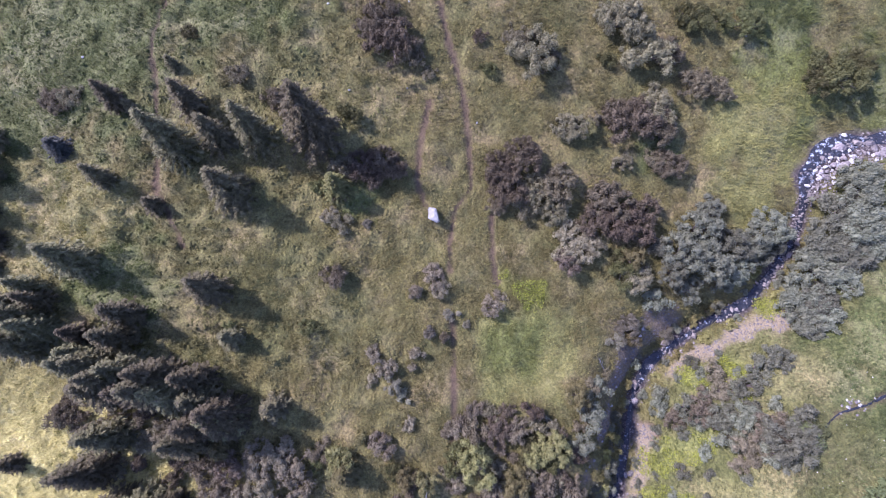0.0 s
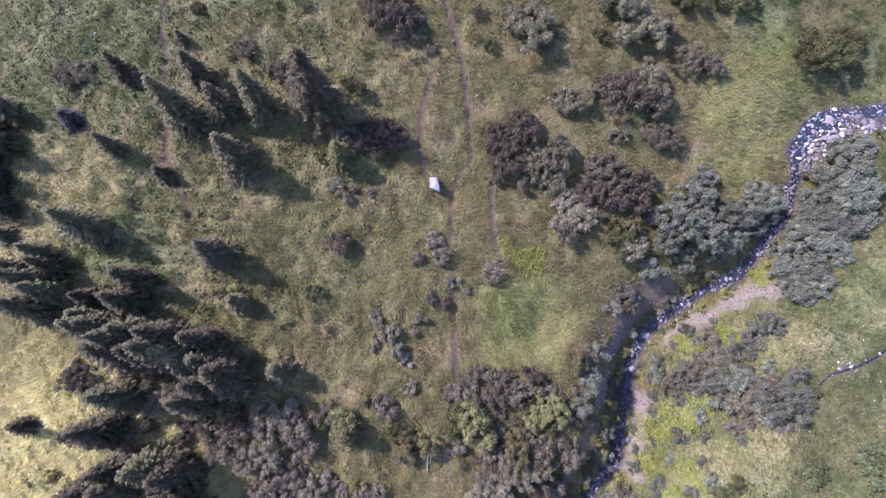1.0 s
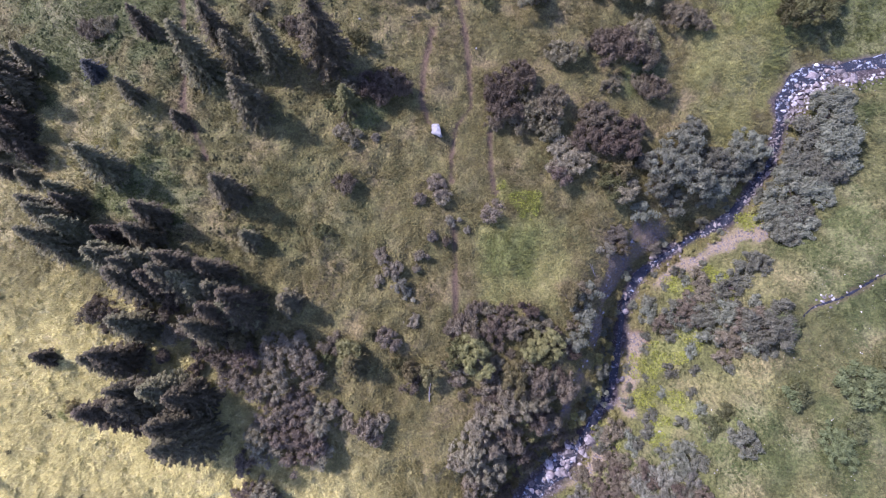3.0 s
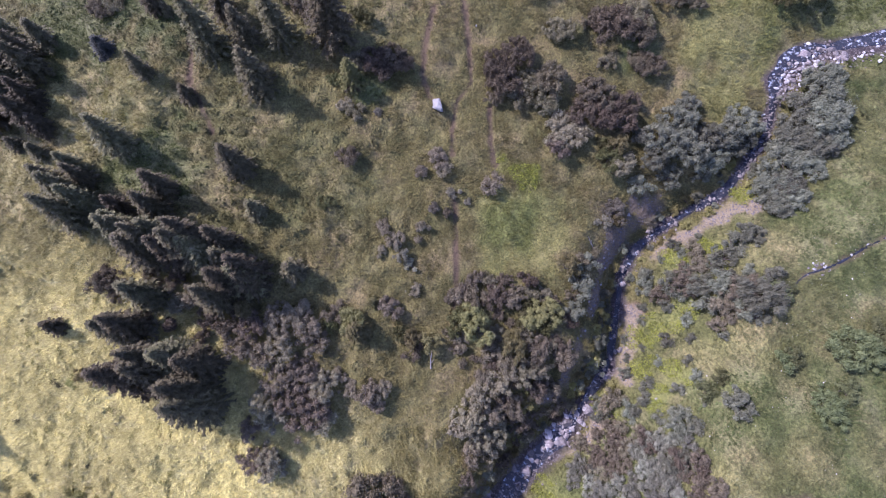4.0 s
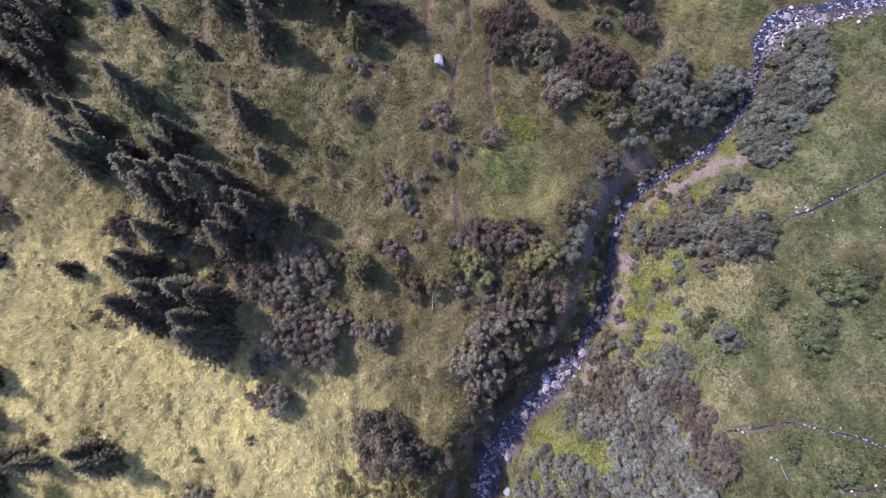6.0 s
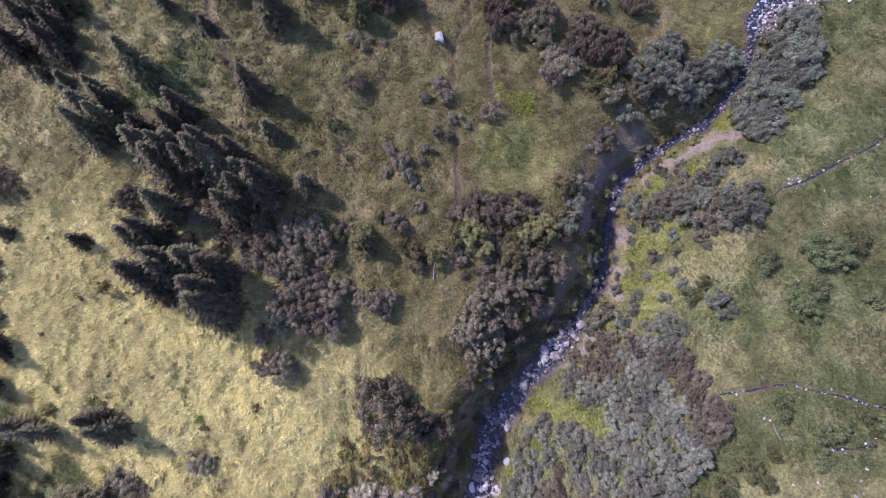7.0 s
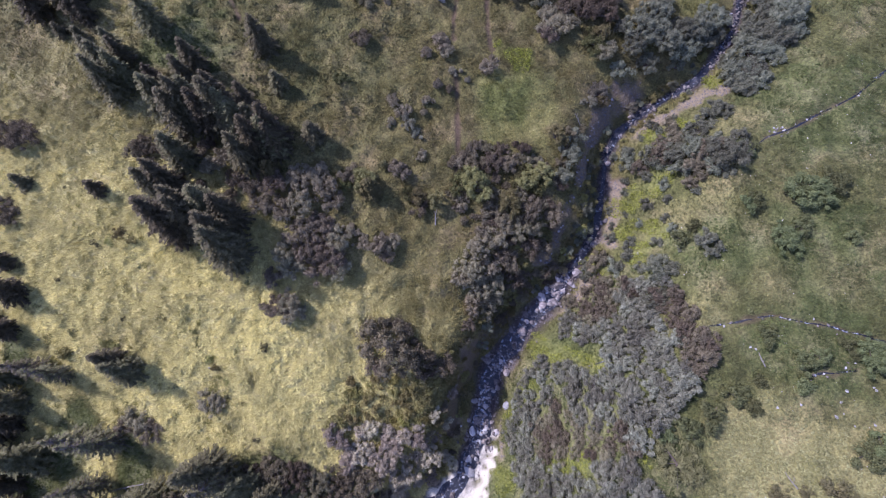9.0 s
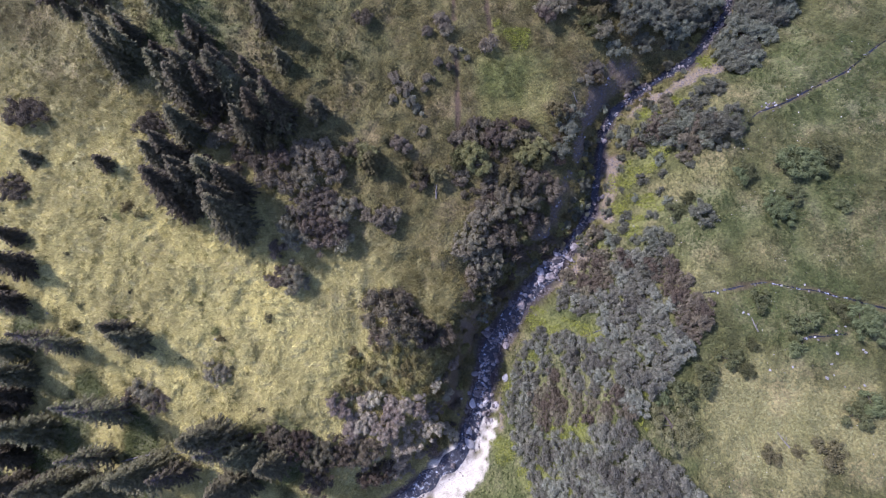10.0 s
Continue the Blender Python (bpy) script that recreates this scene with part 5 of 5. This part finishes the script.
rng = np.random.default_rng(51)
lx, ly = rng.uniform(5, 50, 260000), rng.uniform(-56, 18, 260000)
keep = near_any(lx, ly, [(px, py, 2.4) for px, py in LIMES]) * (value_noise(lx, ly, 0.9, 22) + 0.8 * value_noise(lx, ly, 2.4, 23) + 0.6) > 0.35
lx, ly = lx[keep], ly[keep]
scatter_leaves("lime_herbs", "lime", lx, ly, 0.19, 0.06, 0.35, 52, "bright lime-green broad-leaved herbs near the stream")
hx, hy = rng.uniform(-26, 9, 90000), rng.uniform(-54, -20, 90000)
keep = (value_noise(hx, hy, 1.1, 21) + value_noise(hx, hy, 3.0, 20) > -0.1) & (near_any(hx, hy, [(-1, -24, 7), (1, -29, 7), (-3, -36, 8), (-9, -40, 8), (-14, -42, 6), (-3, -29, 6)]) * (1.2 + value_noise(hx, hy, 2.2, 24)) > 0.35) & (to_line(hx, hy, STREAM)[0] > 2.2) & (to_line(hx, hy, STREAM)[2] < 0)
scatter_leaves("slope_herbs", "herb", hx[keep], hy[keep], 0.20, 0.065, 0.45, 53, "olive broad-leaved herbs covering the gully slope")
cx, cy = rng.uniform(-78, -14, 1500), rng.uniform(-46, 30, 1500)
keep = (covers(cx, cy)[6] > 0.22) & (value_noise(cx, cy, 6.0, 26) + 0.9 * near_any(cx, cy, [(-40, -20, 14), (-52, -8, 12), (-50, 24, 16)]) > 0.05)
cx, cy = cx[keep], cy[keep]
size = 0.24 * np.exp(rng.normal(0, 0.45, len(cx)))
many = np.repeat(np.arange(len(cx)), np.maximum(12, (420 * size * size).astype(int)))
tx, ty = cx[many] + rng.normal(0, 0.6, len(many)) * size[many], cy[many] + rng.normal(0, 0.6, len(many)) * size[many]
scatter_leaves("herb_clumps", "herb", tx, ty, 0.17, 0.06, 0.32, 54, "small olive herb clumps dotted over the dry slope")


def grass_mat(name, vary):
    """Grass that takes its ground colour from the plants there, a little different from tuft to tuft."""
    mat, nodes, links = shader(name)
    geo = nodes.new("ShaderNodeNewGeometry")
    a = nodes.new("ShaderNodeAttribute")
    a.attribute_name = "tint"
    tone = mixed(nodes, links, geo.outputs["Random Per Island"], (1 - vary, 1 - vary, 1 - vary), (1 + vary, 1 + vary, 1 + 0.9 * vary))
    pos = nodes.new("ShaderNodeTexCoord").outputs["Object"]
    blade = noise_tex(nodes, links, 9.0, 4.0, pos, 0.7)
    grain = ramp(nodes, links, blade, [(0.32, (0.62, 0.62, 0.6)), (0.68, (1.42, 1.4, 1.33))])
    col = mixed(nodes, links, 1.0, mixed(nodes, links, 1.0, a.outputs["Color"], tone, "MULTIPLY"), grain, "MULTIPLY")
    bsdf = nodes["Principled BSDF"]
    links.new(col, bsdf.inputs["Base Color"])
    links.new(bumped(nodes, links, blade, 0.8, 0.12), bsdf.inputs["Normal"])
    bsdf.inputs["Roughness"].default_value = 0.7
    bsdf.inputs["Specular IOR Level"].default_value = 0.15
    tr, mix = nodes.new("ShaderNodeBsdfTranslucent"), nodes.new("ShaderNodeMixShader")
    links.new(col, tr.inputs["Color"])
    mix.inputs[0].default_value = 0.22
    links.new(bsdf.outputs[0], mix.inputs[1])
    links.new(tr.outputs[0], mix.inputs[2])
    links.new(mix.outputs[0], nodes["Material Output"].inputs["Surface"])
    return mat


MAT_GRASS, MAT_TUSSOCK = grass_mat("meadow_grass", 0.32), grass_mat("tussock_grass", 0.12)


def grass_tint(x, y, lush, dry, lime):
    meadow, straw, green, vivid = (np.array(c) for c in ((0.130, 0.115, 0.044), (0.500, 0.452, 0.186), (0.080, 0.094, 0.028), (0.17, 0.18, 0.05)))
    tint = meadow + (straw - meadow) * dry[:, None]
    tint = tint + (green - tint) * lush[:, None]
    tint = tint + (vivid - tint) * lime[:, None]
    d, _, side = to_line(x, y, STREAM)
    east = smooth(side * d, 1.0, 6.0)[:, None]
    tint = tint * (1 + east * (np.array([0.92, 0.99, 1.18]) - 1))
    # broad colour patches; the two finest noises paint tussocks' lit and shaded sides
    patches_and_tuft_shade = 1 + 0.16 * value_noise(x, y, 3.3, 34) + 0.16 * value_noise(x, y, 9.5, 36) + 0.14 * value_noise(x, y, 0.8, 37) + 0.22 * value_noise(x, y, 0.45, 38)
    return tint * np.maximum(patches_and_tuft_shade, 0.3)[:, None]


def scatter_grass(n, seed, blades, long, wide, spread, name, label, area=(-86, 74, -62, 60), dry_least=-1.0):
    rng = np.random.default_rng(seed)
    x, y = rng.uniform(area[0], area[1], n), rng.uniform(area[2], area[3], n)
    path, sand, bed, scree, lime, lush, dry, pale = covers(x, y)
    keep = (np.maximum.reduce([path, sand, bed, scree, pale]) < 0.35) & (dry > dry_least) & (value_noise(x, y, 1.6, 31) + 0.6 * value_noise(x, y, 5.0, 32) > -0.45 - 2.0 * dry)
    x, y, lush, dry, lime = x[keep], y[keep], lush[keep], dry[keep], lime[keep]
    n = len(x)
    z = land(x, y)
    ang = rng.uniform(0, 6.28, (n, blades))
    tall = 0.45 * long * rng.uniform(0.58, 1.42, (n, 1)) * (1 + 0.5 * value_noise(x, y, 2.2, 33))[:, None] * rng.uniform(0.7, 1.2, (n, blades))
    out = tall * rng.uniform(0.8, 2.4, (n, blades))
    rx, ry = x[:, None] + rng.normal(0, spread, (n, blades)), y[:, None] + rng.normal(0, spread, (n, blades))
    left = np.stack([rx - np.sin(ang) * wide, ry + np.cos(ang) * wide, np.repeat(z[:, None], blades, 1) - 0.03], 2)
    right = np.stack([rx + np.sin(ang) * wide, ry - np.cos(ang) * wide, np.repeat(z[:, None], blades, 1) - 0.03], 2)
    tip = np.stack([rx + np.cos(ang) * out, ry + np.sin(ang) * out, z[:, None] + tall], 2)
    verts = np.stack([left, right, tip], 2).reshape(-1, 3)
    me = bpy.data.meshes.new(name)
    m = n * blades
    me.vertices.add(3 * m)
    me.vertices.foreach_set("co", verts.astype(np.float32).ravel())
    me.loops.add(3 * m)
    me.loops.foreach_set("vertex_index", np.arange(3 * m, dtype=np.int32))
    me.polygons.add(m)
    me.polygons.foreach_set("loop_start", np.arange(0, 3 * m, 3, dtype=np.int32))
    me.update()
    tint = grass_tint(x, y, lush, dry, lime)
    colour = np.concatenate([np.repeat(tint, blades * 3, 0), np.ones((3 * m, 1))], 1)
    layer = me.attributes.new("tint", "FLOAT_COLOR", "POINT")
    layer.data.foreach_set("color", colour.astype(np.float32).ravel())
    me.materials.append(MAT_GRASS)
    return tagged(new(name, me), label, "grass", kind="stuff")


def scatter_tussocks(n, seed):
    """Low rounded grass hummocks, far too many to count."""
    rng = np.random.default_rng(seed)
    x, y = rng.uniform(-86, 74, n), rng.uniform(-62, 60, n)
    path, sand, bed, scree, lime, lush, dry, pale = covers(x, y)
    keep = np.maximum.reduce([path, sand, bed, scree, pale]) < 0.3
    x, y, lush, dry, lime = x[keep], y[keep], lush[keep], dry[keep], lime[keep]
    n = len(x)
    r = 0.15 * np.exp(rng.normal(0, 0.42, n)) * (1 + 0.35 * value_noise(x, y, 4.0, 35))
    west = smooth(-x, -5, 20)
    r = np.minimum(r * (0.8 + 0.25 * west * (1 - dry)), 0.27)
    h = r * rng.uniform(0.3, 0.9, n) * (0.5 + 0.3 * np.maximum(dry, 1.3 * west))
    ang = np.arange(5) * 0.4 * math.pi + rng.uniform(0, 1.3, (n, 1))
    ring = r[:, None] * rng.uniform(0.7, 1.4, (n, 5))
    inner = rng.uniform(0.4, 0.85, (n, 5))
    z = land(x, y)
    foot = np.stack([x[:, None] + np.cos(ang) * ring, y[:, None] + np.sin(ang) * ring, np.repeat((z - 0.06)[:, None], 5, 1)], 2)
    waist = np.stack([x[:, None] + np.cos(ang) * ring * inner, y[:, None] + np.sin(ang) * ring * inner, z[:, None] + h[:, None] * rng.uniform(0.3, 1.0, (n, 5))], 2)
    top = np.stack([x, y, z + h], 1)[:, None]
    verts = np.concatenate([foot, waist, top], 1).reshape(-1, 3)
    one = [(k, (k + 1) % 5, 5 + (k + 1) % 5) for k in range(5)] + [(k, 5 + (k + 1) % 5, 5 + k) for k in range(5)] + [(5 + k, 5 + (k + 1) % 5, 10) for k in range(5)]
    faces = (np.array(one)[None] + 11 * np.arange(n)[:, None, None]).reshape(-1)
    me = bpy.data.meshes.new("tussocks")
    m = len(faces) // 3
    me.vertices.add(11 * n)
    me.vertices.foreach_set("co", verts.astype(np.float32).ravel())
    me.loops.add(3 * m)
    me.loops.foreach_set("vertex_index", faces.astype(np.int32))
    me.polygons.add(m)
    me.polygons.foreach_set("loop_start", np.arange(0, 3 * m, 3, dtype=np.int32))
    me.update()
    me.shade_smooth()
    colour = np.concatenate([np.repeat(grass_tint(x, y, lush, dry, lime), 11, 0), np.ones((11 * n, 1))], 1)
    layer = me.attributes.new("tint", "FLOAT_COLOR", "POINT")
    layer.data.foreach_set("color", colour.astype(np.float32).ravel())
    me.materials.append(MAT_TUSSOCK)
    return tagged(new("tussocks", me), "low rounded grass tussocks covering the meadow", "grass", kind="stuff")


scatter_grass(170000, 61, 5, 0.56, 0.042, 0.12, "grass", "rough tufted meadow grass, olive to straw-coloured")
scatter_grass(70000, 64, 7, 0.62, 0.05, 0.10, "straw_tufts", "coarse dry tufts of straw-coloured grass on the slope", (-86, 2, -60, 14), 0.3)
scatter_tussocks(52000, 63)
